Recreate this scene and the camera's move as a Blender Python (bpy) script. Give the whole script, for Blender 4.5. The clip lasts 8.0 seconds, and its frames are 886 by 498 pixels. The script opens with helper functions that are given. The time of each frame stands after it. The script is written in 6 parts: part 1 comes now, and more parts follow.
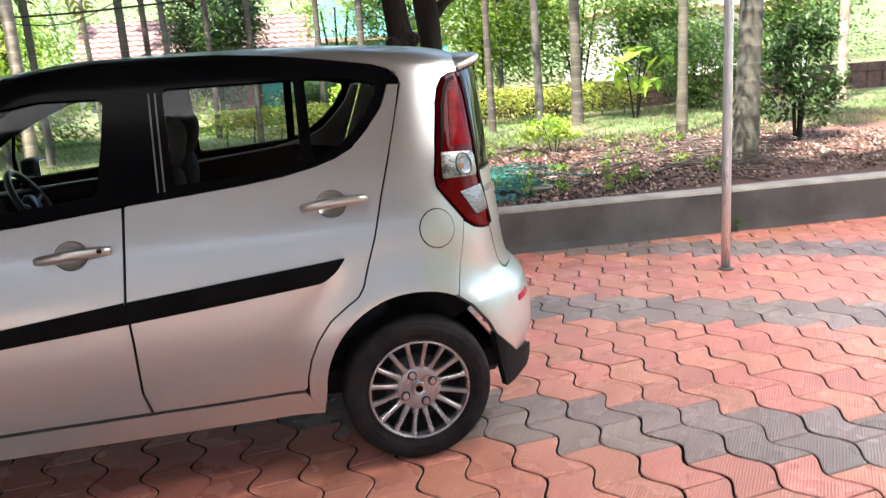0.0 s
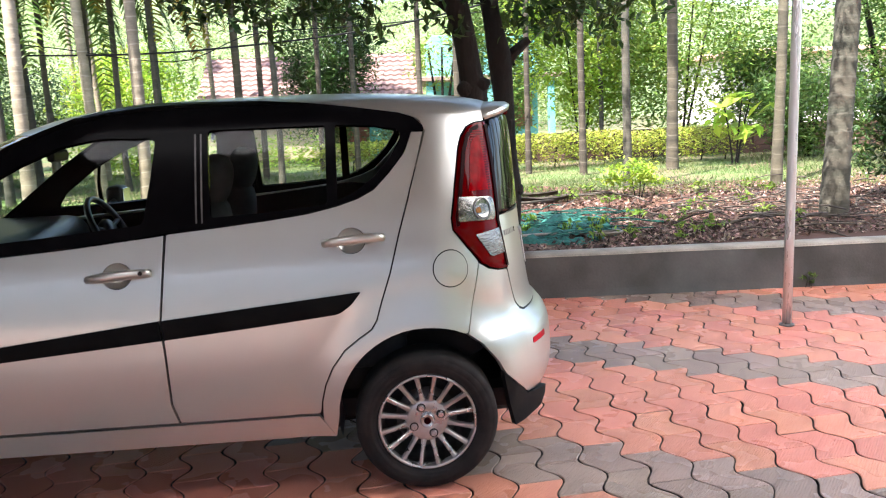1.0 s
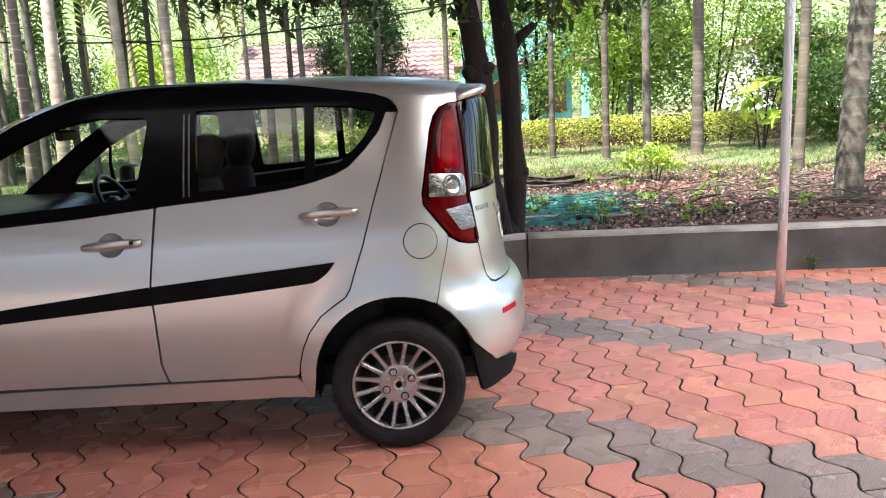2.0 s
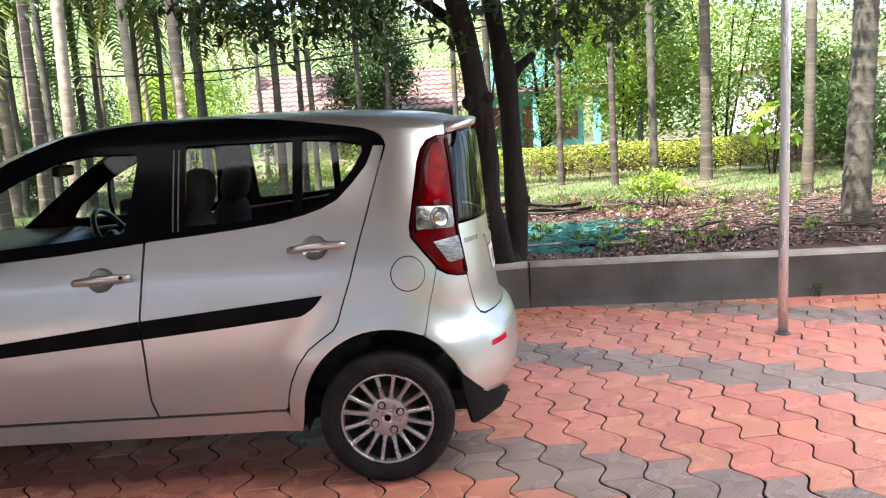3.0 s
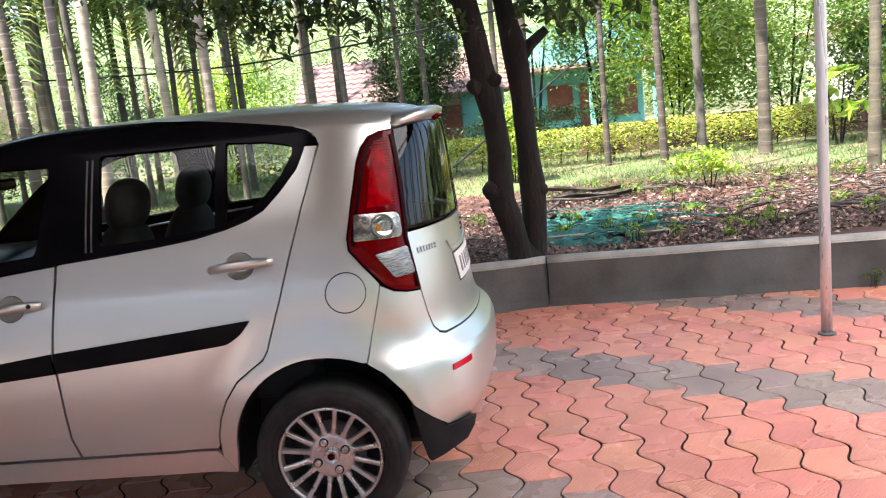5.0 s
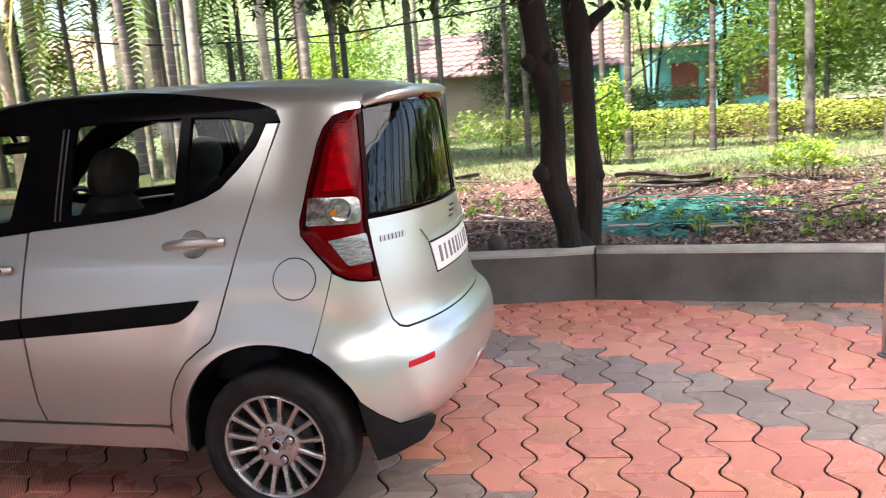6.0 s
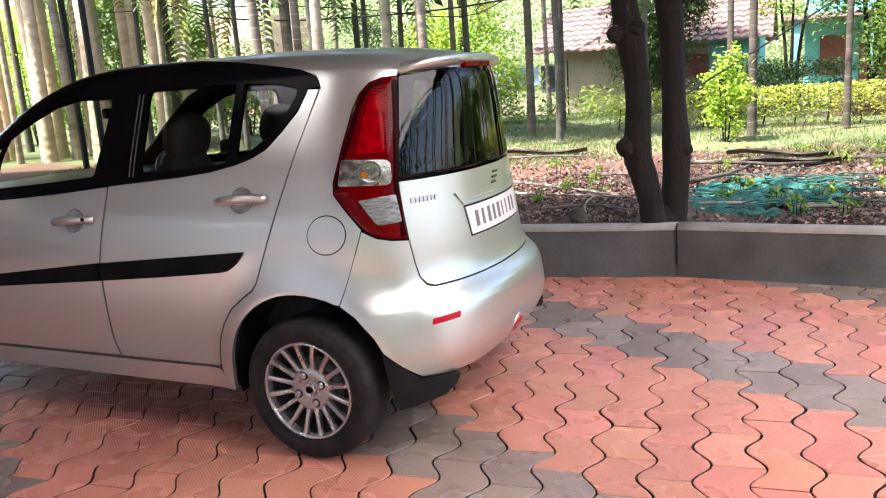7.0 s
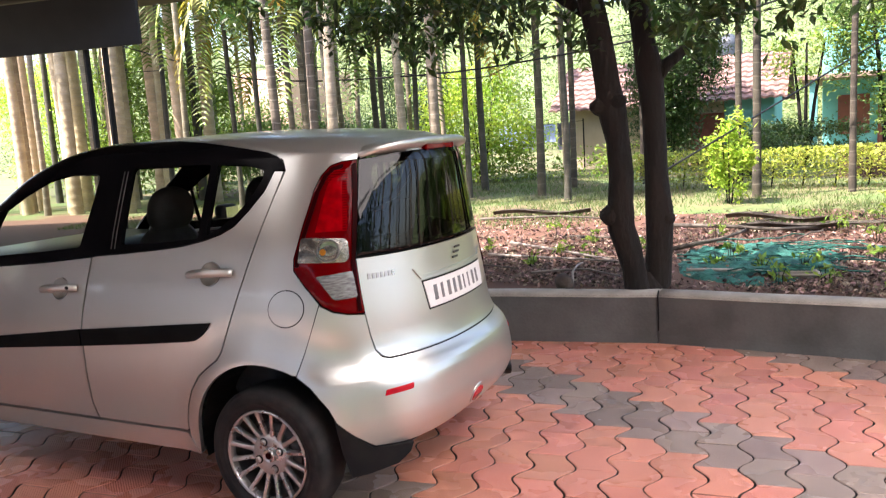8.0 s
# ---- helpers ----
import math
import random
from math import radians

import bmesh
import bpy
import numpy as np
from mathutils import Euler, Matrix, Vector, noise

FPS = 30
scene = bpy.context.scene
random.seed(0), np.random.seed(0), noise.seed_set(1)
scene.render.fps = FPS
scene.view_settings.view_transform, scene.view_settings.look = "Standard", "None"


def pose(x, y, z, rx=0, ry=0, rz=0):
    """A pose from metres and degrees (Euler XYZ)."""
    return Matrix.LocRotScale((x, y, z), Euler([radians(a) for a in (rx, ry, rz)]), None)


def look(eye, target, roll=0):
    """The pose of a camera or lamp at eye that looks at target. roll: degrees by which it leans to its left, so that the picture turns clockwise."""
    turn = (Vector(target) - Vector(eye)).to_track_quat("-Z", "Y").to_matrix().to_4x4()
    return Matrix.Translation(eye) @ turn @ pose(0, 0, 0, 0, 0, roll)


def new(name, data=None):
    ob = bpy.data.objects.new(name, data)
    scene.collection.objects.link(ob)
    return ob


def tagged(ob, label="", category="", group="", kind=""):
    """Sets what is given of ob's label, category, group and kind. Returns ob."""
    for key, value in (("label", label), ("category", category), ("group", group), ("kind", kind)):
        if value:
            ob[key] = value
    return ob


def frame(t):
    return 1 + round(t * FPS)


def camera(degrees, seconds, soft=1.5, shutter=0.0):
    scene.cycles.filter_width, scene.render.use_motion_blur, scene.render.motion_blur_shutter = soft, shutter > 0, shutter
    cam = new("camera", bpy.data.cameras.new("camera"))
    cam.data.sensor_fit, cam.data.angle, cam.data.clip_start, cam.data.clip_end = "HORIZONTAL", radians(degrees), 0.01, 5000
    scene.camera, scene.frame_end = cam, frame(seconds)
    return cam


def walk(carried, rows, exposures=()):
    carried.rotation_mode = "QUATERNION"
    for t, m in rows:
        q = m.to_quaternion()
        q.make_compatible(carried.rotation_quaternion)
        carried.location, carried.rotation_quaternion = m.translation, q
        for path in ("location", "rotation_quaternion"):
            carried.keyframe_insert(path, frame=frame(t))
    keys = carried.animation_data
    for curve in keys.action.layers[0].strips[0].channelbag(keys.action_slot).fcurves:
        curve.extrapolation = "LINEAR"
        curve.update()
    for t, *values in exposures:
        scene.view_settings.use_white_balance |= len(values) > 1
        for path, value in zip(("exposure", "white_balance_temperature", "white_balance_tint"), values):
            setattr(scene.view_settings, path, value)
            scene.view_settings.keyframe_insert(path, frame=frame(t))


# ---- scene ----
cam = camera(58.2, 8.0, soft=1.1, shutter=0.3)
METRES, EYE, TILT, LEAN, TURN = 3.188, 1.493, 0.0, 0.0, -12.1
ROWS = [
    (0.0, 0.0, 0.0, 0.0, -0.87, -12.86, 3.82),
    (0.5, 0.0787, 0.0107, 0.0179, 3.87, -10.39, 2.99),
    (1.0, 0.1202, -0.0412, 0.0093, 7.46, -9.86, 2.43),
    (1.5, 0.1814, -0.0952, -0.0039, 9.76, -11.18, 2.23),
    (3.0, 0.2598, -0.0777, 0.0049, 11.63, -8.76, 3.17),
    (3.5, 0.2698, -0.0687, 0.0047, 13.29, -8.46, 3.47),
    (4.0, 0.2851, -0.0308, 0.0087, 13.89, -8.97, 4.53),
    (4.5, 0.3187, 0.0372, 0.0077, 14.74, -9.36, 5.67),
    (6.0, 0.5299, 0.2349, 0.001, 26.03, -10.85, 3.98),
    (6.5, 0.6037, 0.2826, -0.0076, 32.81, -11.53, 3.83),
    (7.0, 0.6583, 0.2677, -0.017, 36.02, -11.86, 3.79),
    (7.5, 0.7162, 0.261, -0.0028, 37.22, -10.54, 3.56),
    (8.0, 0.7607, 0.2889, 0.0186, 38.12, -8.16, 3.41),
]
EXPOSURES = [(0.0, 2.5, 6250, 12), (1.5, 2.42, 6250, 14), (3.0, 2.36, 6250, 15), (4.5, 2.42, 6250, 15), (6.0, 2.48, 6300, 15), (7.0, 2.54, 6350, 16), (8.0, 2.36, 6600, 19)]
walk(cam, [(t, pose(0, 0, EYE, TILT, LEAN, TURN) @ pose(METRES * x, METRES * y, METRES * z, 90 + pitch, roll, yaw)) for t, x, y, z, yaw, pitch, roll in ROWS], EXPOSURES)

# ---- light: high sun over the garden, open sky ----
SUN_EL, SUN_AZ = 58, 228          # degrees; azimuth from +y towards +x
sun_way = Vector((math.sin(radians(SUN_AZ)) * math.cos(radians(SUN_EL)), math.cos(radians(SUN_AZ)) * math.cos(radians(SUN_EL)), math.sin(radians(SUN_EL))))
world = bpy.data.worlds.new("sky")
scene.world = world
world.use_nodes = True
sky = world.node_tree.nodes.new("ShaderNodeTexSky")
sky.sky_type, sky.sun_disc = "NISHITA", False
sky.sun_elevation, sky.sun_rotation = radians(SUN_EL), radians(SUN_AZ)
sky.air_density, sky.dust_density, sky.ozone_density = 1.0, 3.0, 1.0
world.node_tree.links.new(sky.outputs[0], world.node_tree.nodes["Background"].inputs[0])
world.node_tree.nodes["Background"].inputs[1].default_value = 0.15
sun_data = bpy.data.lights.new("sun", "SUN")
sun_data.energy, sun_data.angle, sun_data.color = 4.0, radians(0.6), (1.0, 0.95, 0.86)
sun = new("sun", sun_data)
sun.matrix_world = look(tuple(sun_way * 60), (0, 0, 0))


# ---- materials ----
def mat(name, base, rough=0.6, metal=0.0, second=None, scale=8.0, detail=6.0, contrast=(0.35, 0.65), bump=0.0, bump_scale=40.0,
        random_mix=0.0, random_from="", coat=0.0, rough_vary=0.0, translucent=0.0, ior=1.5, coords="Object", stretch=(1, 1, 1), fine=0.0):
    """A procedural surface: base and second colour mixed by noise at one scale, a finer grain, bump and roughness at another."""
    m = bpy.data.materials.new(name)
    m.use_nodes = True
    nt = m.node_tree
    n, l = nt.nodes, nt.links
    b = n["Principled BSDF"]
    b.inputs["Roughness"].default_value, b.inputs["Metallic"].default_value = rough, metal
    b.inputs["Coat Weight"].default_value, b.inputs["IOR"].default_value = coat, ior
    b.inputs["Coat Roughness"].default_value = 0.04
    tc = n.new("ShaderNodeTexCoord")
    mp = n.new("ShaderNodeMapping")
    mp.inputs["Scale"].default_value = stretch
    l.new(tc.outputs[coords], mp.inputs[0])
    colour = n.new("ShaderNodeMix")
    colour.data_type = "RGBA"
    colour.inputs["A"].default_value, colour.inputs["B"].default_value = (*base, 1), (*(second or base), 1)
    big = n.new("ShaderNodeTexNoise")
    big.inputs["Scale"].default_value, big.inputs["Detail"].default_value = scale, detail
    l.new(mp.outputs[0], big.inputs["Vector"])
    ramp = n.new("ShaderNodeMapRange")
    ramp.inputs[1].default_value, ramp.inputs[2].default_value = contrast
    l.new(big.outputs["Fac"], ramp.inputs[0])
    l.new(ramp.outputs[0], colour.inputs["Factor"])
    out = colour.outputs["Result"]
    small = n.new("ShaderNodeTexNoise")
    small.inputs["Scale"].default_value, small.inputs["Detail"].default_value = bump_scale, 4.0
    l.new(mp.outputs[0], small.inputs["Vector"])
    value, drive = 1.0, None
    hsv = n.new("ShaderNodeHueSaturation")
    l.new(out, hsv.inputs["Color"])
    grain = n.new("ShaderNodeMapRange")
    grain.inputs[3].default_value, grain.inputs[4].default_value = 1 - fine, 1 + fine
    l.new(small.outputs["Fac"], grain.inputs[0])
    drive = grain.outputs[0]
    if random_mix:
        src = n.new("ShaderNodeObjectInfo") if random_from == "object" else n.new("ShaderNodeNewGeometry")
        pick = src.outputs["Random"] if random_from == "object" else src.outputs["Random Per Island"]
        rr = n.new("ShaderNodeMapRange")
        rr.inputs[3].default_value, rr.inputs[4].default_value = 1 - random_mix, 1 + random_mix
        l.new(pick, rr.inputs[0])
        mul = n.new("ShaderNodeMath")
        mul.operation = "MULTIPLY"
        l.new(rr.outputs[0], mul.inputs[0])
        l.new(drive, mul.inputs[1])
        drive = mul.outputs[0]
        hue = n.new("ShaderNodeMapRange")
        hue.inputs[3].default_value, hue.inputs[4].default_value = 0.5 - 0.06 * random_mix, 0.5 + 0.06 * random_mix
        wob = n.new("ShaderNodeMath")
        wob.operation = "FRACT"
        tim = n.new("ShaderNodeMath")
        tim.operation = "MULTIPLY"
        tim.inputs[1].default_value = 7.31
        l.new(pick, tim.inputs[0])
        l.new(tim.outputs[0], wob.inputs[0])
        l.new(wob.outputs[0], hue.inputs[0])
        l.new(hue.outputs[0], hsv.inputs["Hue"])
    l.new(drive, hsv.inputs["Value"])
    l.new(hsv.outputs[0], b.inputs["Base Color"])
    if rough_vary:
        rv = n.new("ShaderNodeMapRange")
        rv.inputs[1].default_value, rv.inputs[2].default_value = 0.3, 0.7
        rv.inputs[3].default_value, rv.inputs[4].default_value = max(0.03, rough - rough_vary), min(1, rough + rough_vary)
        l.new(big.outputs["Fac"], rv.inputs[0])
        l.new(rv.outputs[0], b.inputs["Roughness"])
    if bump:
        bp = n.new("ShaderNodeBump")
        bp.inputs["Strength"].default_value, bp.inputs["Distance"].default_value = min(1, bump), 0.01
        l.new(small.outputs["Fac"], bp.inputs["Height"])
        l.new(bp.outputs[0], b.inputs["Normal"])
    if translucent:
        tr = n.new("ShaderNodeBsdfTranslucent")
        l.new(hsv.outputs[0], tr.inputs[0])
        mx = n.new("ShaderNodeMixShader")
        mx.inputs[0].default_value = translucent
        l.new(b.outputs[0], mx.inputs[1])
        l.new(tr.outputs[0], mx.inputs[2])
        l.new(mx.outputs[0], n["Material Output"].inputs["Surface"])
    return m


def clear(name, tint, rough=0.0, ior=1.45):
    m = bpy.data.materials.new(name)
    m.use_nodes = True
    b = m.node_tree.nodes["Principled BSDF"]
    b.inputs["Base Color"].default_value = (*tint, 1)
    b.inputs["Transmission Weight"].default_value, b.inputs["Roughness"].default_value, b.inputs["IOR"].default_value = 1.0, rough, ior
    return m


def thin_glass(name, tint, gloss=0.12):
    """A tinted pane: light goes straight through, and a share of it is mirrored."""
    m = bpy.data.materials.new(name)
    m.use_nodes = True
    n, l = m.node_tree.nodes, m.node_tree.links
    n.remove(n["Principled BSDF"])
    tr, gl, mx, fr = n.new("ShaderNodeBsdfTransparent"), n.new("ShaderNodeBsdfGlossy"), n.new("ShaderNodeMixShader"), n.new("ShaderNodeLayerWeight")
    tr.inputs[0].default_value = (*tint, 1)
    gl.inputs["Roughness"].default_value = 0.01
    fr.inputs[0].default_value = 0.5
    up = n.new("ShaderNodeMath")
    up.operation = "POWER"
    up.inputs[1].default_value = 5.0
    l.new(fr.outputs["Facing"], up.inputs[0])
    k = n.new("ShaderNodeMath")
    k.operation = "ADD"
    k.inputs[1].default_value = gloss
    l.new(up.outputs[0], k.inputs[0])
    l.new(k.outputs[0], mx.inputs[0])
    l.new(tr.outputs[0], mx.inputs[1])
    l.new(gl.outputs[0], mx.inputs[2])
    l.new(mx.outputs[0], n["Material Output"].inputs["Surface"])
    return m


PAINT = mat("silver_paint", (0.622, 0.636, 0.598), 0.32, 0.80, (0.565, 0.58, 0.542), 2.2, coat=0.4, bump=0.015, bump_scale=900, fine=0.05, detail=3.0, contrast=(0.1, 0.9))
TRIM = mat("black_trim", (0.008, 0.008, 0.009), 0.42, ior=1.3, second=(0.018, 0.018, 0.018), bump=0.02, bump_scale=500)
GLOSS_BLACK = mat("gloss_black_film", (0.003, 0.003, 0.004), 0.16, second=(0.005, 0.005, 0.006), ior=1.1)
RUBBER = mat("tyre_rubber", (0.014, 0.014, 0.015), 0.7, second=(0.028, 0.027, 0.026), scale=14, ior=1.3, bump=0.15, bump_scale=180, fine=0.2)
PLASTIC = mat("grained_black_plastic", (0.009, 0.009, 0.010), 0.65, second=(0.015, 0.015, 0.014), scale=9, bump=0.1, bump_scale=300, ior=1.25)
STRIPE = mat("matt_black_strip", (0.004, 0.004, 0.0045), 0.6, second=(0.007, 0.007, 0.007), scale=9, bump=0.06, bump_scale=400, ior=1.16)
ALLOY = mat("alloy", (0.55, 0.55, 0.55), 0.30, 0.75, (0.42, 0.415, 0.41), 12, bump=0.02, bump_scale=300, rough_vary=0.1)
# darker copy of the alloy, with the shade behind the spokes in its colour
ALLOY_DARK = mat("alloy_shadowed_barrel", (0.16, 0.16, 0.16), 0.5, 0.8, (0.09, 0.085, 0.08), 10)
CHROME = mat("bright_metal", (0.75, 0.75, 0.75), 0.12, 1.0)
STEEL = mat("galvanised_steel", (0.66, 0.68, 0.70), 0.34, 0.6, (0.48, 0.50, 0.52), 20, stretch=(1, 1, 0.15), bump=0.03, bump_scale=120, rough_vary=0.12)
REFLEX_RED = mat("red_reflector", (0.55, 0.004, 0.018), 0.12, second=(0.42, 0.003, 0.014), scale=60, ior=1.4)
LENS_RED = mat("red_lens", (0.095, 0.0002, 0.001), 0.05, second=(0.12, 0.0002, 0.0012), ior=1.22)
LENS_INNER = mat("bright_red_lens", (0.30, 0.0005, 0.003), 0.10, second=(0.18, 0.0004, 0.002), scale=25, ior=1.14)
LENS_DARK = mat("deep_red_lens", (0.016, 0.0003, 0.0008), 0.3, ior=1.12)
LENS_PALE = mat("silvered_lens", (0.40, 0.39, 0.34), 0.12, 0.7, (0.08, 0.08, 0.075), 34, coat=1.0, bump=0.2, bump_scale=140)
LENS_BOWL = mat("lamp_bowl", (0.30, 0.30, 0.27), 0.16, 0.9, (0.16, 0.16, 0.15), 30, coat=1.0)
LENS_GREY = mat("ribbed_grey_lens", (0.19, 0.205, 0.20), 0.14, 0.5, (0.08, 0.085, 0.085), 30, coat=1.0, bump=0.3, bump_scale=160, stretch=(1, 1, 6))
AMBER = mat("amber_bulb", (0.34, 0.14, 0.015), 0.15, coat=1.0)
PLATE = mat("plate_white", (0.78, 0.78, 0.77), 0.4, second=(0.70, 0.70, 0.69), scale=12)
INK = mat("plate_grey", (0.16, 0.16, 0.165), 0.5)
SEAT = mat("seat_cloth", (0.030, 0.033, 0.037), 0.85, second=(0.020, 0.022, 0.024), scale=20, bump=0.2, bump_scale=350)
CABIN = mat("cabin_plastic", (0.040, 0.044, 0.047), 0.30, second=(0.055, 0.060, 0.062), bump=0.08, bump_scale=300)
SIDE_GLASS = thin_glass("side_glass", (0.93, 0.95, 0.92), 0.016)
REAR_GLASS = thin_glass("rear_glass", (0.12, 0.135, 0.13), 0.038)
SHIELD = thin_glass("windscreen_glass", (0.80, 0.86, 0.82), 0.04)


# ---- building helpers ----
def mesh_of(bm, name):
    me = bpy.data.meshes.new(name)
    bm.to_mesh(me)
    bm.free()
    return me


def thing(name, label, category, group="", kind="", at=(0, 0, 0)):
    ob = new(name)
    ob.location = at
    ob.empty_display_size = 0.1
    return tagged(ob, label, category, group, kind)


def part(name, bm, material, parent, label="", smooth=False):
    """Links a bmesh, given in world places, as one mesh under a thing or a part."""
    me = mesh_of(bm, name)
    return part_mesh(name, me, material, parent, label, smooth)


def part_mesh(name, me, material, parent, label="", smooth=False):
    if material and not me.materials:
        me.materials.append(material)
    if smooth:
        me.polygons.foreach_set("use_smooth", [True] * len(me.polygons))
    ob = new(name, me)
    if parent:
        ob.parent = parent
        top, up = Vector((0, 0, 0)), parent
        while up and parent.type == "EMPTY":
            top += up.location
            up = up.parent
        ob.matrix_parent_inverse = Matrix.Translation(-top)
    if label:
        tagged(ob, label)
    return ob


def solo(name, bm, material, label, category, kind="", group="", smooth=False):
    return tagged(part(name, bm, material, None, "", smooth), label, category, group, kind)


def box(bm, lo, hi, bevel=0.0, m=None, segments=1):
    """A box from corner lo to corner hi, its edges bevelled."""
    lo, hi = Vector(lo), Vector(hi)
    got = bmesh.ops.create_cube(bm, size=1.0)["verts"]
    for v in got:
        v.co = Vector([(lo[i] + hi[i]) / 2 + v.co[i] * (hi[i] - lo[i]) for i in range(3)])
    if bevel:
        edges = list({e for v in got for e in v.link_edges})
        res = bmesh.ops.bevel(bm, geom=edges, offset=bevel, segments=segments, affect="EDGES", profile=0.5)
        got = list({v for f in res["faces"] for v in f.verts} | {v for v in got if v.is_valid})
    if m is not None:
        bmesh.ops.transform(bm, matrix=m, verts=got)
    return got


def tube(bm, points, radii, sides=10, cap=True):
    """A round bar along points with a radius at each."""
    rings = []
    pts = [Vector(p) for p in points]
    ref = Vector((0.31, 0.87, 0.12)).normalized()
    for i, p in enumerate(pts):
        d = (pts[min(i + 1, len(pts) - 1)] - pts[max(i - 1, 0)]).normalized()
        a = d.cross(ref)
        if a.length < 1e-3:
            a = d.cross(Vector((1, 0, 0)))
        a.normalize()
        b = d.cross(a)
        r = radii[i] if hasattr(radii, "__len__") else radii
        rings.append([bm.verts.new(p + (a * math.cos(k * math.tau / sides) + b * math.sin(k * math.tau / sides)) * r) for k in range(sides)])
    for q, w in zip(rings, rings[1:]):
        for k in range(sides):
            bm.faces.new((q[k], q[(k + 1) % sides], w[(k + 1) % sides], w[k]))
    if cap:
        bm.faces.new(rings[0][::-1])
        bm.faces.new(rings[-1])
    return rings


def soup(name, verts, faces, material, smooth=False):
    me = bpy.data.meshes.new(name)
    me.from_pydata(verts, [], faces)
    me.materials.append(material)
    if smooth:
        me.polygons.foreach_set("use_smooth", [True] * len(me.polygons))
    return me


# ---- ground, planter wall, porch ----
SOIL = mat("red_soil", (0.125, 0.058, 0.036), 0.95, second=(0.055, 0.033, 0.023), scale=1.3, bump=0.8, bump_scale=22, fine=0.35, coords="Generated")
GRASSY = mat("grassy_soil", (0.085, 0.135, 0.036), 0.95, second=(0.14, 0.10, 0.056), scale=0.9, bump=0.4, bump_scale=30, fine=0.3, detail=9.0)
# ground out of view, kept pale to bounce sunlight onto the car
BOUNCE_YARD = mat("pale_bounce_yard", (0.40, 0.39, 0.355), 0.9, second=(0.31, 0.30, 0.275), scale=1.0, bump=0.2, bump_scale=40)
SAND_BED = mat("paver_bed", (0.022, 0.016, 0.013), 0.95, second=(0.012, 0.009, 0.008), scale=6, bump=0.4, bump_scale=90)
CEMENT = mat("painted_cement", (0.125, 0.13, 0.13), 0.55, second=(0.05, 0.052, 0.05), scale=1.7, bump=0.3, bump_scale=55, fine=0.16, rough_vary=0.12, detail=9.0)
# weathered cement, paler than the face: sunlight on top put into the colour
CEMENT_TOP = mat("weathered_sunlit_cement", (0.40, 0.36, 0.31), 0.85, second=(0.27, 0.245, 0.21), scale=5, bump=0.4, bump_scale=60, fine=0.18)
SHEET = mat("dark_roof_sheet", (0.06, 0.052, 0.044), 0.6, 0.1, (0.045, 0.038, 0.033), 3, bump=0.1, bump_scale=20)
# for the added roof sheets that pass soft sunlight to floor and car
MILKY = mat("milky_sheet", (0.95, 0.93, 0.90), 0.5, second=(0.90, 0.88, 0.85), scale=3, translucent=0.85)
DULL_PLASTER = mat("dull_plaster", (0.28, 0.28, 0.265), 0.85, second=(0.22, 0.22, 0.205), scale=2, bump=0.2, bump_scale=70)
BROWN_PLASTER = mat("brown_plaster", (0.10, 0.085, 0.07), 0.85, second=(0.07, 0.06, 0.05), scale=2, bump=0.2, bump_scale=70)
LATERITE = mat("dark_laterite", (0.115, 0.06, 0.042), 0.95, second=(0.055, 0.035, 0.028), scale=6, bump=0.7, bump_scale=25, fine=0.3)


def rise(x, y):
    """Height of the garden's soil."""
    if y < 6.0:
        return -0.03
    base = 0.325 + 0.11 * min(1, max(0, (y - 7.5) / 3.5))
    return base + 0.022 * noise.noise(Vector((x * 1.1, y * 1.1, 0))) + 0.012 * noise.noise(Vector((x * 3.7, y * 3.7, 4)))


def wall_y(x):
    """Front face of the planter wall: two straight runs that meet beside the tree."""
    return 5.97 - 0.068 * (x - 1.45) if x > 1.45 else 5.97 + 0.165 * (x - 1.45)


def build_ground():
    xs = [-400, -150, -70, -40] + list(np.arange(-26, -5, 1.0)) + list(np.arange(-5, 9, 0.16)) + list(np.arange(9, 27, 1.0)) + [40, 70, 150, 400]
    back = [0.05] + list(np.arange(0.3, 8, 0.16)) + list(np.arange(8, 26, 1.0)) + [40, 80, 180, 400]
    front = [0.05, -5, -9.2, -14, -40, -120, -400]
    verts, faces, w = [], [], len(xs)
    rows = [("f", d) for d in reversed(front)] + [("b", d) for d in back]
    for kind, d in rows:
        for x in xs:
            y0 = wall_y(max(-30, min(30, x)))
            y = y0 + d
            verts.append((x, y, -0.022 if kind == "f" else rise(x, max(y, 6.0))))
    for r in range(len(rows) - 1):
        for c in range(w - 1):
            k = r * w + c
            faces.append((k, k + 1, k + w + 1, k + w))
    me = soup("ground", verts, faces, SOIL, True)
    me.materials.append(GRASSY)
    me.materials.append(SAND_BED)
    me.materials.append(BOUNCE_YARD)
    for p in me.polygons:
        c = p.center
        grassy = c.y + 0.9 * noise.noise(Vector((c.x * .7, c.y * .7, 9))) > 10.4
        p.material_index = (3 if c.y < -4.2 or c.x > 9.6 else 1 if c.x < -9.6 else 2) if c.y < wall_y(max(-30, min(30, c.x))) + 0.1 else (1 if grassy else 0)
    tagged(new("ground", me), "reddish garden soil with grass further back and bedding under the paving", "ground", "", "structure")


build_ground()


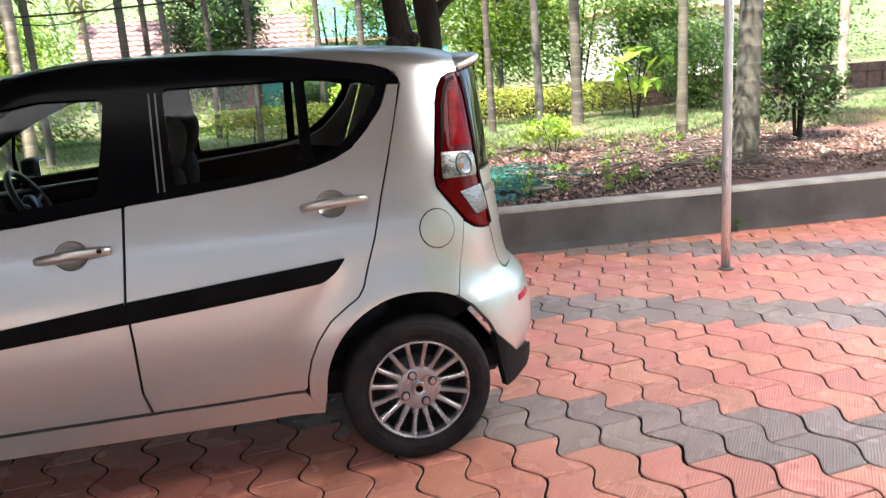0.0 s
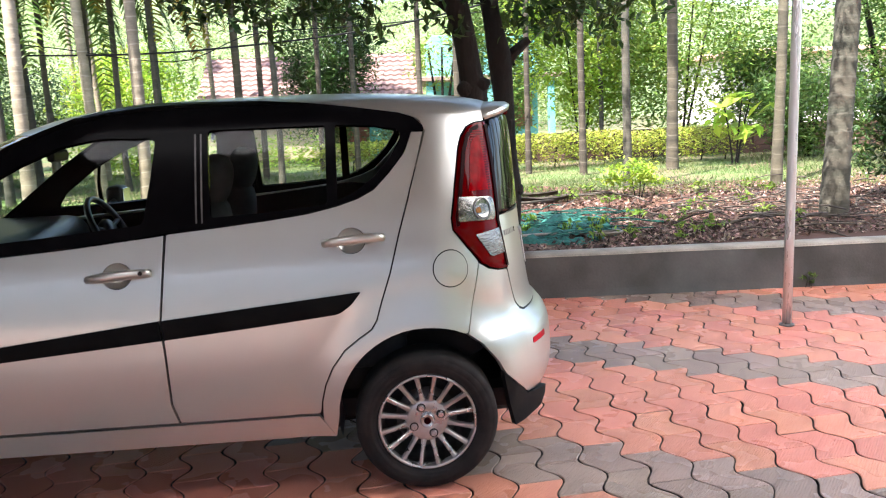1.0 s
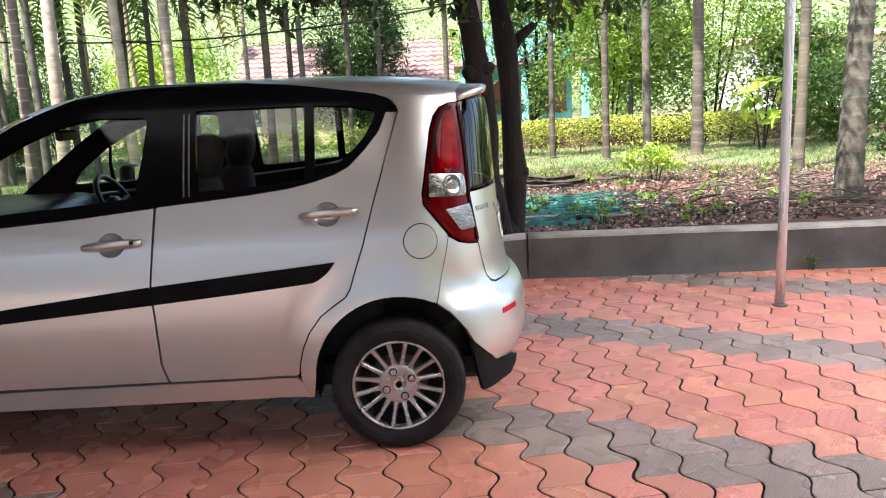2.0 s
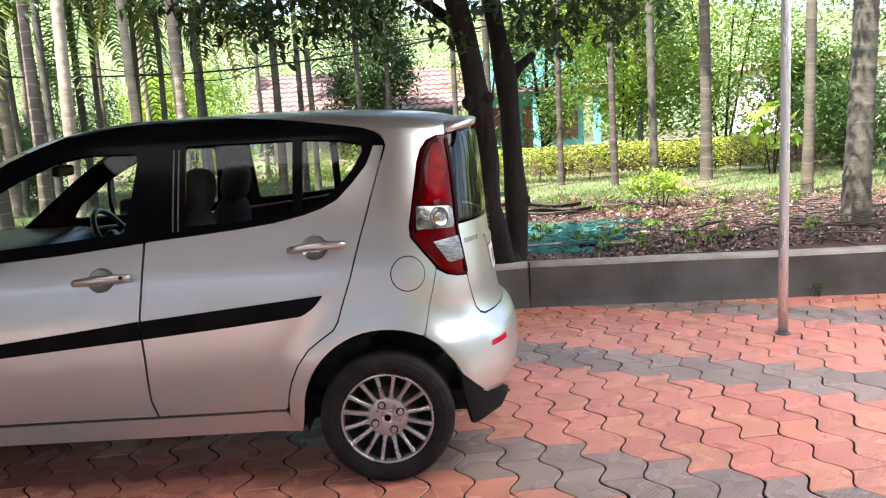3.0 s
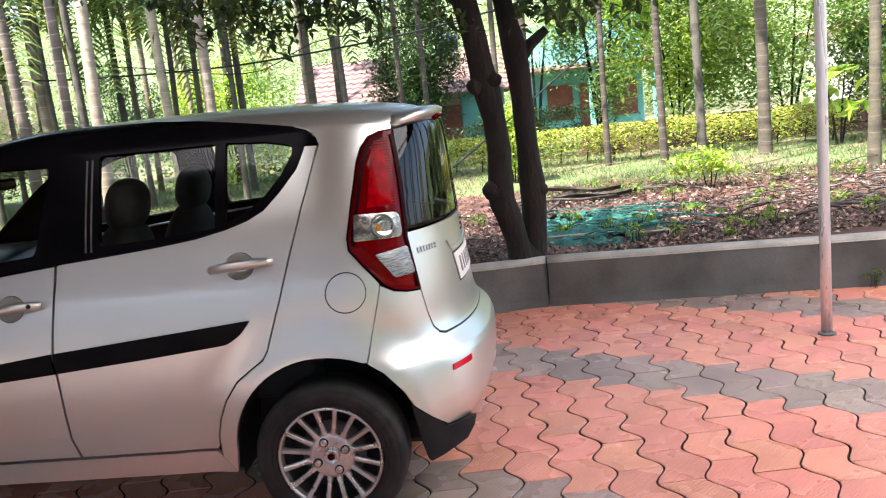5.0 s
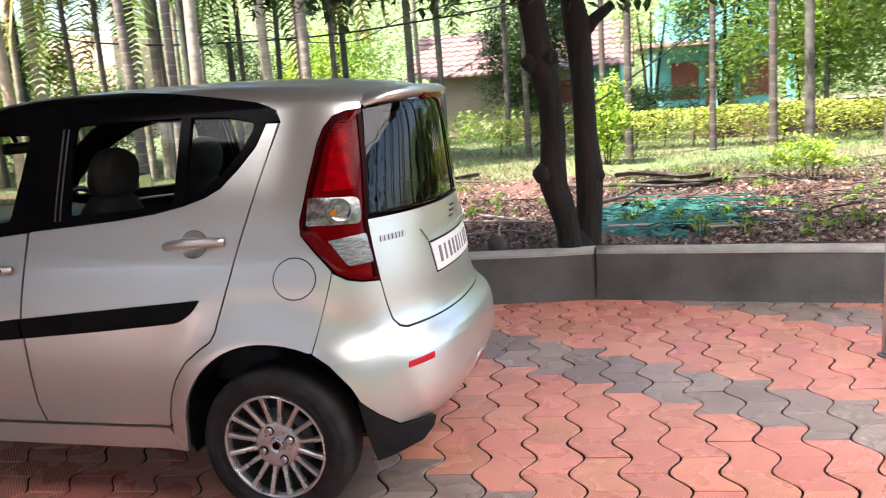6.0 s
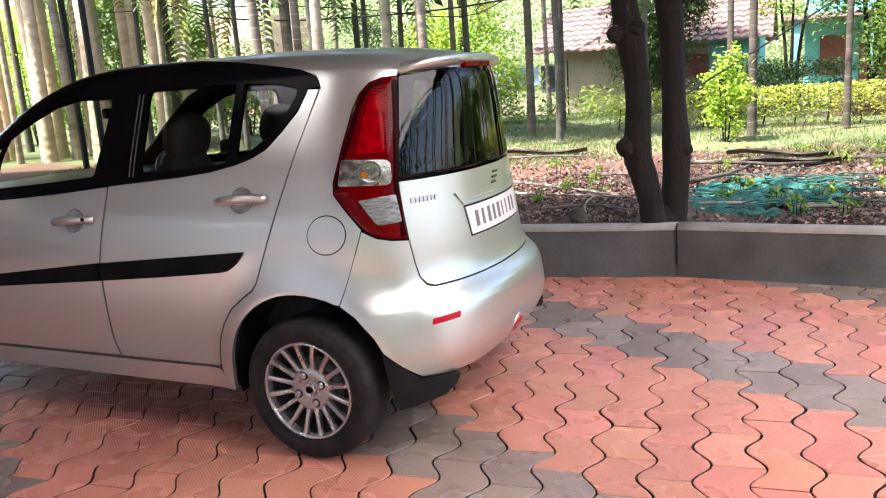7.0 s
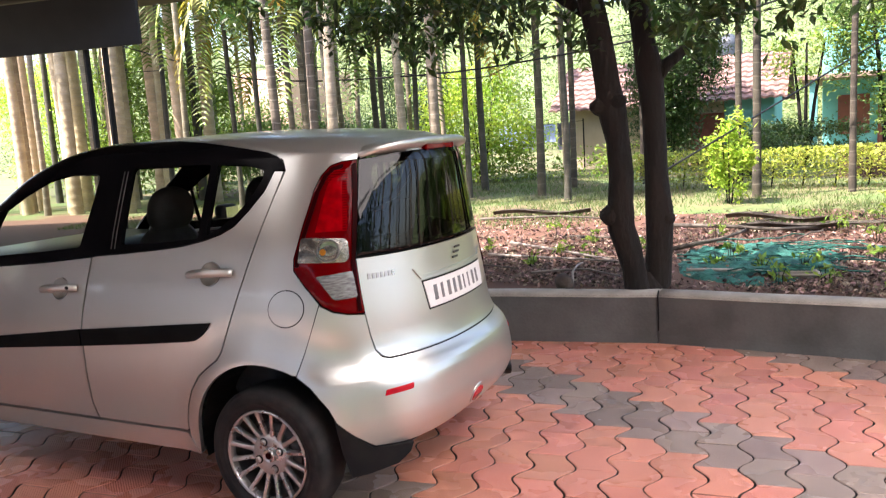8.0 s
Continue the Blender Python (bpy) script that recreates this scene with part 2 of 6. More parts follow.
def build_planter_wall():
    base = thing("wall_planter", "low grey cement planter wall with a weathered top paled as if sunlit", "wall", kind="structure")
    runs = ((-9.0, 1.447), (1.453, 9.5))
    for a, b in runs:
        n = max(2, int((b - a) / 0.25))
        bm, cap = bmesh.new(), bmesh.new()
        rings, tops = [], []
        for i in range(n + 1):
            x = a + (b - a) * i / n
            y, z = wall_y(x), 0.345 + 0.006 * noise.noise(Vector((x * 1.3, 0, 0)))
            j = 0.004 * noise.noise(Vector((x * 2.1, 5, 0)))
            rings.append([bm.verts.new(p) for p in ((x, y - 0.012, -0.03), (x, y + j, 0.06), (x, y + j + 0.004, z), (x, y + 0.19, z), (x, y + 0.19, -0.03))])
            tops.append([cap.verts.new(p) for p in ((x, y + j - 0.003, z - 0.012), (x, y + j + 0.012, z + 0.012), (x, y + 0.10, z + 0.020), (x, y + 0.185, z + 0.012), (x, y + 0.20, z - 0.02))])
        for mesh, rr in ((bm, rings), (cap, tops)):
            for q, w in zip(rr, rr[1:]):
                for k in range(len(q) - 1):
                    mesh.faces.new((q[k], q[k + 1], w[k + 1], w[k]))
            for q in (rr[0], rr[-1]):
                mesh.faces.new(q)
            bmesh.ops.recalc_face_normals(mesh, faces=mesh.faces[:])
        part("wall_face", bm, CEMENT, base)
        part("coping", cap, CEMENT_TOP, base, "weathered cement coping with sunlight put into its pale colour", True)
    bm = bmesh.new()
    tube(bm, [(1.45, wall_y(1.45) + 0.02, 0.375), (1.449, wall_y(1.45) - 0.01, 0.34), (1.452, wall_y(1.45) - 0.008, 0.20), (1.448, wall_y(1.45) - 0.006, 0.09)], 0.006, 6)
    solo("cable", bm, TRIM, "thin black cable hanging over the joint of the planter wall", "cable")


build_planter_wall()


FASCIA = mat("dark_fascia", (0.014, 0.013, 0.012), 0.8, second=(0.010, 0.009, 0.008), scale=3, bump=0.1, bump_scale=20)


def build_porch():
    # roof out of view, its edges set by where shade is wanted
    roof = thing("porch_roof", "unseen dark sheet roof over the car on steel purlins, spread to cast shade", "roof", kind="structure")
    # corrugated dark sheets round milky panels, added to light the bay behind the car
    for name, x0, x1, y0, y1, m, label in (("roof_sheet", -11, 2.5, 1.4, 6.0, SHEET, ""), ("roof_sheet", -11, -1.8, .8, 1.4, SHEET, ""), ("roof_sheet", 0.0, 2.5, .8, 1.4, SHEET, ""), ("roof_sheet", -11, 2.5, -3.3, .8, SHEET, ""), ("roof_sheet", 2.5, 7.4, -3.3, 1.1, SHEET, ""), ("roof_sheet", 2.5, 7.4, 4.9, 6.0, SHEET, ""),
                                           ("fill_sheet", -1.8, 0.0, .8, 1.4, MILKY, "milky translucent roof strip, unseen, added to brighten the floor"), ("fill_sheet", 2.5, 7.4, 1.1, 4.9, MILKY, "milky translucent roof sheet, unseen, added to brighten the bay behind the car")):
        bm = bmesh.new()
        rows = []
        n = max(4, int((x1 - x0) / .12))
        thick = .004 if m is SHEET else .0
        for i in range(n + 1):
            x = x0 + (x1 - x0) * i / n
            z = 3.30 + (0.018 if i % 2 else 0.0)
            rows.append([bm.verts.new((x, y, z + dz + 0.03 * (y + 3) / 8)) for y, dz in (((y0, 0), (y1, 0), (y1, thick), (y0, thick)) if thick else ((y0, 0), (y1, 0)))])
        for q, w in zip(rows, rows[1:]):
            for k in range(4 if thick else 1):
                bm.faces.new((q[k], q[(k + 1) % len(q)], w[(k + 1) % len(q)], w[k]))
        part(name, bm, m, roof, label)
    for x in (3.02, 6.55):
        bm = bmesh.new()
        box(bm, (x - .03, -3.2, 3.20), (x + .03, 5.5, 3.29), .004)
        part("rafter", bm, STEEL, roof)
    for y in (-1.2, 0.9, 3.0, 4.80):
        bm = bmesh.new()
        box(bm, (-9, y - 0.03, 3.20), (2.98, y + 0.03, 3.296 + 0.03 * (y + 3) / 8), 0.004)
        part("purlin", bm, SHEET, roof)
    # plain walls out of view, added to block sky and darken car reflections
    bm = bmesh.new()
    box(bm, (-9.0, -4.3, -0.03), (-6.6, -4.1, 3.6), 0.01)
    solo("wall_unseen_side", bm, DULL_PLASTER, "unseen plain dull plastered wall added to darken the flank reflections", "wall", "structure")
    bm = bmesh.new()
    box(bm, (-9.3, -7.0, -0.03), (-9.1, 3.6, 3.28), 0.01)
    solo("wall_unseen_end", bm, BROWN_PLASTER, "unseen plain brown plastered wall added to darken the front door reflection", "wall", "structure")
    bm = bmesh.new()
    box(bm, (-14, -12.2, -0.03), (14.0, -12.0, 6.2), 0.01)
    solo("wall_unseen_back", bm, DULL_PLASTER, "unseen plain dull plastered wall added to block the low sky", "wall", "structure")
    pole = thing("porch_pole", "bare galvanised steel pole standing on the paving", "pole", at=(3.02, 4.80, 0))
    bm = bmesh.new()
    tube(bm, [(3.02, 4.80, z) for z in (-0.02, 0.6, 1.4, 2.2, 3.20)], 0.031, 20)
    part("shaft", bm, STEEL, pole, "", True)
    bm = bmesh.new()
    tube(bm, [(3.02, 4.80, 0.0), (3.02, 4.80, 0.008), (3.02, 4.80, 0.014)], (0.05, 0.05, 0.036), 18)
    part("collar", bm, CEMENT, pole, "cement collar round the foot")


build_porch()


# ---- car body surface: plan sections stacked over the height ----
CY = 3.667          # centre line of the car
HUB_X = 0.50        # rear axle
X0 = 0.45           # where the tail begins to round off


def curve(xs, ys):
    """A smooth monotone curve through the given pairs."""
    xs, ys = np.array(xs, float), np.array(ys, float)
    h, d = np.diff(xs), np.diff(ys) / np.diff(xs)
    m = np.zeros(len(xs))
    m[0], m[-1] = d[0], d[-1]
    for i in range(1, len(xs) - 1):
        if d[i - 1] * d[i] > 0:
            w1, w2 = 2 * h[i] + h[i - 1], h[i] + 2 * h[i - 1]
            m[i] = (w1 + w2) / (w1 / d[i - 1] + w2 / d[i])

    def at(x):
        x = min(max(x, xs[0]), xs[-1])
        i = min(int(np.searchsorted(xs, x, side="right")) - 1, len(xs) - 2)
        t = (x - xs[i]) / h[i]
        return float(ys[i] * (1 + 2 * t) * (1 - t) ** 2 + m[i] * h[i] * t * (1 - t) ** 2
                     + ys[i + 1] * t * t * (3 - 2 * t) + m[i + 1] * h[i] * t * t * (t - 1))
    return at


HALF = curve([.08, .18, .30, .45, .60, .75, .85, .95, 1.05, 1.174, 1.30, 1.452, 1.52, 1.56, 1.585, 1.605, 1.62, 1.63],
             [.75, .785, .808, .826, .835, .830, .815, .79, .758, .72, .672, .61, .58, .55, .505, .42, .25, .02])
TAIL = curve([.08, .18, .26, .33, .39, .46, .55, .60, .64, .68, .85, 1.00, 1.20, 1.45, 1.52, 1.56, 1.585, 1.605, 1.62, 1.63],
             [.90, .95, 1.0, 1.06, 1.092, 1.108, 1.11, 1.098, 1.06, 1.035, 1.008, .990, .975, .955, .93, .86, .76, .58, .33, .05])
NOSE = curve([.08, .18, .40, .60, .75, .85, .92, .98, 1.04, 1.20, 1.35, 1.45, 1.52, 1.56, 1.585, 1.605, 1.62, 1.63],
             [-2.40, -2.45, -2.60, -2.62, -2.55, -2.42, -2.25, -2.08, -1.95, -1.75, -1.52, -1.36, -1.18, -1.04, -.90, -.74, -.52, -.2])
BACK0 = curve([.08, 1.50, 1.56, 1.605, 1.63], [X0, X0, .35, .15, -.05])
FRONT0 = curve([.08, .9, 1.04, 1.2, 1.45, 1.56, 1.605, 1.63], [-1.9, -1.7, -1.4, -1.2, -.85, -.6, -.4, -.15])


SQUARE = curve([.08, .30, .36, .48, .58, .66, .75, 1.63], [3.3, 3.3, 3.2, 2.8, 2.5, 2.3, 2.2, 2.2])          # how squarely the tail turns its corner


def section(u, z):
    """Plan point at the height z: u runs along the flank (u = x - X0) and round the tail to the centre line at u = BACK_U."""
    b, x0 = HALF(z), BACK0(z)
    if u <= 0:
        x1 = FRONT0(z)
        x = x0 + u
        if x >= x1:
            return x, CY - b
        a, psi = x1 - NOSE(z), (x1 - x) / .83
        s, c = math.sin(psi), math.cos(psi)
        r = 1 / ((abs(s) / a) ** 2.4 + (abs(c) / b) ** 2.4) ** (1 / 2.4)
        return x1 - r * s, CY - r * c
    a, psi = TAIL(z) - x0, u / .83
    s, c = math.sin(psi), math.cos(psi)
    k = SQUARE(z)
    r = 1 / ((abs(s) / a) ** k + (abs(c) / b) ** k) ** (1 / k)
    return x0 + r * s, CY - r * c


def along(x, z):
    """The place u on the flank or tail corner that lies at x."""
    lo, hi = -3.0, 1.1
    for _ in range(40):
        mid = (lo + hi) / 2
        lo, hi = (mid, hi) if section(mid, z)[0] < x else (lo, mid)
    return lo


BACK_U = .83 * math.pi / 2


def flare(u, z):
    """The swelling of the flank round the wheel arches, with the hollow that sets it off."""
    out = 0.0
    for cu, cz in ((.032, .331), (-2.31, .30)):
        r = math.hypot(u - cu, z - cz)
        if r < .75:
            out += .017 * math.exp(-((r - .35) / .062) ** 2) - .005 * math.exp(-((r - .50) / .05) ** 2)
    return out


def skin(u, z, off=0.0):
    """The body's surface at (u, z), moved out by off along the normal."""
    p = Vector((*section(u, z), z))
    e = .004
    du = Vector((*section(u + e, z), z)) - Vector((*section(u - e, z), z))
    dz = Vector((*section(u, z + e), z + e)) - Vector((*section(u, z - e), z - e))
    n = du.cross(dz)
    n.normalize()
    return p + n * (off + flare(u, z)), n


from mathutils import geometry


def loop_of(pts, n=5):
    """A closed outline; a third number on a point rounds that corner by so many metres."""
    out, k = [], len(pts)
    for i, p in enumerate(pts):
        r = p[2] if len(p) > 2 else 0
        c = Vector(p[:2])
        if not r:
            out.append(c)
            continue
        a, b = Vector(pts[i - 1][:2]) - c, Vector(pts[(i + 1) % k][:2]) - c
        ra, rb = min(r, a.length * .49), min(r, b.length * .49)
        s, e = c + a.normalized() * ra, c + b.normalized() * rb
        for j in range(n + 1):
            t = j / n
            out.append(s * (1 - t) ** 2 + c * 2 * t * (1 - t) + e * t * t)
    return out


def inset(loop, d):
    """The outline drawn in by d."""
    area = sum(p.x * q.y - q.x * p.y for p, q in zip(loop, loop[1:] + loop[:1]))
    sg = 1 if area > 0 else -1
    out, k = [], len(loop)
    for i, p in enumerate(loop):
        a, b = (p - loop[i - 1]), (loop[(i + 1) % k] - p)
        if a.length < 1e-6 or b.length < 1e-6:
            out.append(p)
            continue
        a, b = a.normalized(), b.normalized()
        nrm = Vector((-(a.y + b.y), a.x + b.x)) * sg
        if nrm.length < 1e-6:
            out.append(p)
            continue
        nrm.normalize()
        out.append(p + nrm * d / max(0.5, abs(nrm.dot(Vector((-a.y, a.x))))))
    return out


def patch(loops, off=0.0, thick=0.012, step=0.05, gap=0.0, side=1, bulge=0.0, floor=0.0):
    """A piece of the car's skin inside the first outline and outside the others, given in (u, z); its rim is turned in by thick."""
    bm = bmesh.new()
    loops = [loop_of(q) if not isinstance(q[0], Vector) else q for q in loops]
    if gap:
        loops = [inset(q, gap if i == 0 else -gap) for i, q in enumerate(loops)]
    flat = [bm.verts.new((p.x, p.y, 0)) for q in loops for p in q]
    for tri in geometry.tessellate_polygon([[Vector((p.x, p.y, 0)) for p in q] for q in loops]):
        if len(set(tri)) == 3:
            bm.faces.new([flat[k] for k in tri])
    for v in [v for v in bm.verts if not v.link_faces]:
        bm.verts.remove(v)
    bmesh.ops.recalc_face_normals(bm, faces=bm.faces[:])
    us, zs = [v.co.x for v in bm.verts], [v.co.y for v in bm.verts]
    for axis, lo, hi in ((0, min(us), max(us)), (1, min(zs), max(zs))):
        c = math.floor(lo / step + 1) * step
        while c < hi - 1e-4:
            co, no = [0, 0, 0], [0, 0, 0]
            co[axis], no[axis] = c, 1
            bmesh.ops.bisect_plane(bm, geom=bm.verts[:] + bm.edges[:] + bm.faces[:], dist=1e-5, plane_co=co, plane_no=no)
            c += step
    rim = [e for e in bm.edges if len(e.link_faces) == 1]
    inner = {}
    if bulge:
        bound = {v for e in rim for v in e.verts}
        inner = {v: min((v.co - w.co).length for w in bound) for v in bm.verts}
    normals = {}
    for v in bm.verts:
        p, n = skin(v.co.x, max(v.co.y, floor))
        p.z = v.co.y
        o = off + (bulge * (1 - math.exp(-inner[v] / 0.02)) if bulge else 0)
        normals[v] = n
        v.co = p + n * o
    new_edges = bmesh.ops.extrude_edge_only(bm, edges=rim)["geom"]
    for v in [g for g in new_edges if isinstance(g, bmesh.types.BMVert)]:
        near = min((w for w in (e.other_vert(v) for e in v.link_edges) if w in normals), key=lambda w: (w.co - v.co).length)
        v.co = v.co - normals[near] * thick
    for e in rim:
        e.smooth = False
    bm.normal_update()
    for f in bm.faces:
        f.smooth = True
    f = next(f for f in bm.faces if all(v in normals for v in f.verts))
    if f.normal.dot(normals[f.verts[0]]) < 0:
        bmesh.ops.reverse_faces(bm, faces=bm.faces[:])
    if side < 0:
        for v in bm.verts:
            v.co.y = 2 * CY - v.co.y
        bmesh.ops.reverse_faces(bm, faces=bm.faces[:])
    return bm


def other(pts):
    """The outline's mirror across the centre line of the tail."""
    return [(2 * BACK_U - p[0], *p[1:]) for p in pts]


def across(left):
    """An outline that runs from its left half over the centre line to the right half."""
    return left + other(left)[::-1]


def arc(cu, cz, r, a0, a1, n=14):
    return [(cu + r * math.cos(radians(a0 + (a1 - a0) * i / n)), cz + r * math.sin(radians(a0 + (a1 - a0) * i / n))) for i in range(n + 1)]


def ring_grid(bm, zs, psi0, off=0.0, front=True):
    """Skin rows round the nose from the angle psi0 on one flank to the other."""
    rows = []
    for z in zs:
        row, m = [], 22
        u_start = FRONT0(z) - BACK0(z)
        for i in range(m + 1):
            psi = psi0 + (math.pi / 2 - psi0) * i / m
            p, n = skin(u_start - .83 * psi, z, off)
            row.append(p)
        full = row + [Vector((p.x, 2 * CY - p.y, p.z)) for p in row[-2::-1]]
        rows.append([bm.verts.new(p) for p in full])
    for q, w in zip(rows, rows[1:]):
        for k in range(len(q) - 1):
            f = bm.faces.new((q[k], w[k], w[k + 1], q[k + 1]))
            f.smooth = True
    bmesh.ops.recalc_face_normals(bm, faces=bm.faces[:])


car = thing("car", "silver-beige hatchback car with black window frames parked on the paving", "car", at=(HUB_X, CY, 0))
ARCH = (0.032, 0.331, 0.351)
FARCH = (-2.31, 0.30, 0.378)
DOOR_LINE = [(-.945, .347), (-.968, .43), (-.970, .62), (-.978, .764), (-.965, .90), (-.950, 1.094)]
BELT = [(-.936, 1.098), (-.74, 1.113), (-.548, 1.130), (-.40, 1.147), (-.282, 1.171), (-.20, 1.196), (-.136, 1.228), (-.07, 1.292), (-.011, 1.361), (.026, 1.425), (.038, 1.448)]
REAR_EDGE = [(-.390, .347, .02), (-.384, .40), (-.366, .47), (-.334, .54), (-.282, .61), (-.225, .653), (-.172, .688), (-.150, .722), (-.128, .79), (-.088, .902), (-.045, 1.05), (.01, 1.219), (.06, 1.34), (.105, 1.446)]
FRONT_EDGE = [(-1.86, .347), (-1.90, .55), (-1.905, .80), (-1.90, 1.02)]
BELT_FRONT = [(-1.90, 1.02), (-1.643, 1.038), (-1.277, 1.063)]
TAIL_LAMP = [(.522, 1.470), (.44, 1.467), (.372, 1.452), (.322, 1.415), (.285, 1.360), (.235, 1.23), (.193, 1.095), (.194, 1.050), (.245, .985), (.315, .905), (.36, .880), (.42, .864), (.495, .858), (.484, .95), (.470, 1.075), (.50, 1.28)]


def build_shell():
    bm = patch([[(-2.95, .30), (FARCH[0] - .40, .30)] + arc(*FARCH[:2], .40, 180, 0) + [(FARCH[0] + .40, .30), (-1.9, .24), (ARCH[0] - .40, .24)]
                + arc(*ARCH[:2], .40, 180, 0) + [(.45, .34), (BACK_U, .34), (BACK_U, 1.06), (.48, 1.06), (.25, 1.08), (-.28, 1.15), (-.94, 1.08), (-1.9, 1.0), (-2.6, .95), (-2.95, .8)]], -.016, .01, .12)
    part("inner_shell", bm, TRIM, car)
    bm = patch([[(-2.95, .30), (FARCH[0] - .40, .30)] + arc(*FARCH[:2], .40, 180, 0) + [(FARCH[0] + .40, .30), (-1.9, .24), (ARCH[0] - .40, .24)]
                + arc(*ARCH[:2], .40, 180, 0) + [(.45, .34), (BACK_U, .34), (BACK_U, 1.06), (.48, 1.06), (.25, 1.08), (-.28, 1.15), (-.94, 1.08), (-1.9, 1.0), (-2.6, .95), (-2.95, .8)]], -.016, .01, .12, side=-1)
    part("inner_shell", bm, TRIM, car)
    bm = bmesh.new()
    box(bm, (-2.2, CY - .55, .20), (.90, CY + .55, .34), .03)
    box(bm, (-1.45, CY - .74, .22), (.12, CY + .74, .33), .03)
    part("floor_pan", bm, TRIM, car)
    bm = bmesh.new()
    rows = []
    for z in [1.498, 1.51, 1.525, 1.54, 1.55, 1.56, 1.57, 1.578, 1.586, 1.594, 1.602, 1.609, 1.615, 1.62, 1.624, 1.627, 1.629]:
        half = []
        us = FRONT0(z) - BACK0(z)
        for i in range(19):
            half.append(skin(us - .83 * math.pi / 2 * (1 - i / 18), z, -.004)[0])
        for i in range(1, 17):
            half.append(skin(us * (1 - i / 16), z, -.004)[0])
        for i in range(1, 19):
            half.append(skin(BACK_U * i / 18, z, -.004)[0])
        full = half + [Vector((p.x, 2 * CY - p.y, p.z)) for p in half[-2:0:-1]]
        rows.append([bm.verts.new(p) for p in full])
    for q, w in zip(rows, rows[1:]):
        for k in range(len(q)):
            bm.faces.new((q[k], q[(k + 1) % len(q)], w[(k + 1) % len(q)], w[k]))
    bm.faces.new(rows[-1])
    bmesh.ops.recalc_face_normals(bm, faces=bm.faces[:])
    part("roof", bm, PAINT, car, "", True)


build_shell()


def build_flank(side):
    # sill, doors, quarter panel
    part("sill", patch([[(-1.93, .252), (-.335, .250), (-.37, .30), (-.40, .343), (-1.88, .340)]], .004, .03, .06, .0015, side), PAINT, car)
    cups = [[(cu - .012 + .052 * math.cos(k * math.tau / 22), cz + .046 * math.sin(k * math.tau / 22)) for k in range(22)] for cu, cz in ((-.222, 1.034), (-1.122, .949))]
    door = part("front_door", patch([FRONT_EDGE[::-1][::-1] + BELT_FRONT[1:] + [(-.953, 1.094)] + [(u - .001, z) for u, z in DOOR_LINE[::-1][1:]], cups[1]], 0, .018, .05, .004, side), PAINT, car)
    part("stripe", patch([[(-1.89, .625), (-1.655, .643), (-.977, .696), (-.985, .772), (-1.652, .699), (-1.89, .674)]], .012, .014, .08, .0, side, bulge=.004), STRIPE, door, "black rubbing strip")
    rear = part("rear_door", patch([DOOR_LINE + BELT + REAR_EDGE[::-1], cups[0]], 0, .018, .032, .004, side), PAINT, car)
    part("stripe", patch([[(-.968, .697), (-.62, .726), (-.295, .757, .02), (-.245, .790, .02), (-.206, .838, .01), (-.62, .803), (-.975, .772)]], .012, .014, .08, .0, side, bulge=.004), STRIPE, rear, "black rubbing strip")
    a = ARCH
    quarter = part("quarter_panel", patch([[(-.381, .250), (-.334, .250), (-.328, .285)] + arc(*a, 185, 63, 18)[1:] + [(.207, .642), (.255, .77), (.302, .914)]
                                    + [(.245, .985), (.192, 1.050), (.191, 1.097), (.232, 1.23), (.282, 1.362), (.318, 1.417), (.370, 1.454), (.44, 1.470), (.530, 1.474), (.535, 1.500),
                                       (.02, 1.522), (.09, 1.487), (.112, 1.446)] + [p[:2] for p in REAR_EDGE[::-1][1:-1]] + [(-.387, .345)]], 0, .02, .024, .0025, side), PAINT, car)
    part("fuel_flap", patch([[(.162 + .077 * math.cos(k * math.tau / 28), .903 + .072 * math.sin(k * math.tau / 28)) for k in range(28)]], .0035, .006, .04, .002, side), PAINT, quarter)
    part("flap_gap", patch([[(.162 + .0795 * math.cos(k * math.tau / 28), .903 + .0745 * math.sin(k * math.tau / 28)) for k in range(28)]], .0012, .004, .05, 0, side), TRIM, quarter)
    part("front_fender", patch([[(-1.862, .26), (-1.92, .26)] + arc(*FARCH, 0, 180, 16) + [(FARCH[0] - .378, .30), (-2.80, .32), (-2.80, .70), (-2.72, .86), (-2.3, .98), (-1.905, 1.018), (-1.907, .80), (-1.903, .55)]], 0, .02, .06, .0025, side), PAINT, car)
    # black window surround with its openings
    outer = [(-2.26, 1.03), (-1.90, 1.022), (-1.643, 1.040), (-1.277, 1.065), (-.936, 1.100)] + BELT[1:] + [(.109, 1.450), (.104, 1.468)] \
        + [(.06, 1.500), (.0, 1.522), (-.124, 1.551), (-.24, 1.576), (-.36, 1.592), (-.65, 1.600), (-.95, 1.602), (-1.12, 1.590), (-1.39, 1.552), (-1.57, 1.508), (-1.71, 1.45), (-1.91, 1.31), (-2.11, 1.15)]
    front_win = [(-1.93, 1.080, .03), (-1.643, 1.088), (-1.30, 1.112), (-1.035, 1.135, .02), (-1.005, 1.30), (-.985, 1.462, .03), (-1.20, 1.468), (-1.37, 1.442), (-1.54, 1.378), (-1.70, 1.296), (-1.87, 1.17)]
    rear_win = [(-.775, 1.148, .02), (-.55, 1.158), (-.322, 1.176, .01), (-.318, 1.484, .01), (-.785, 1.484, .025)]
    quarter_win = [(-.280, 1.188, .01), (-.205, 1.222), (-.13, 1.275), (-.065, 1.345), (-.020, 1.420), (-.018, 1.452, .02), (-.12, 1.474), (-.278, 1.484, .01)]
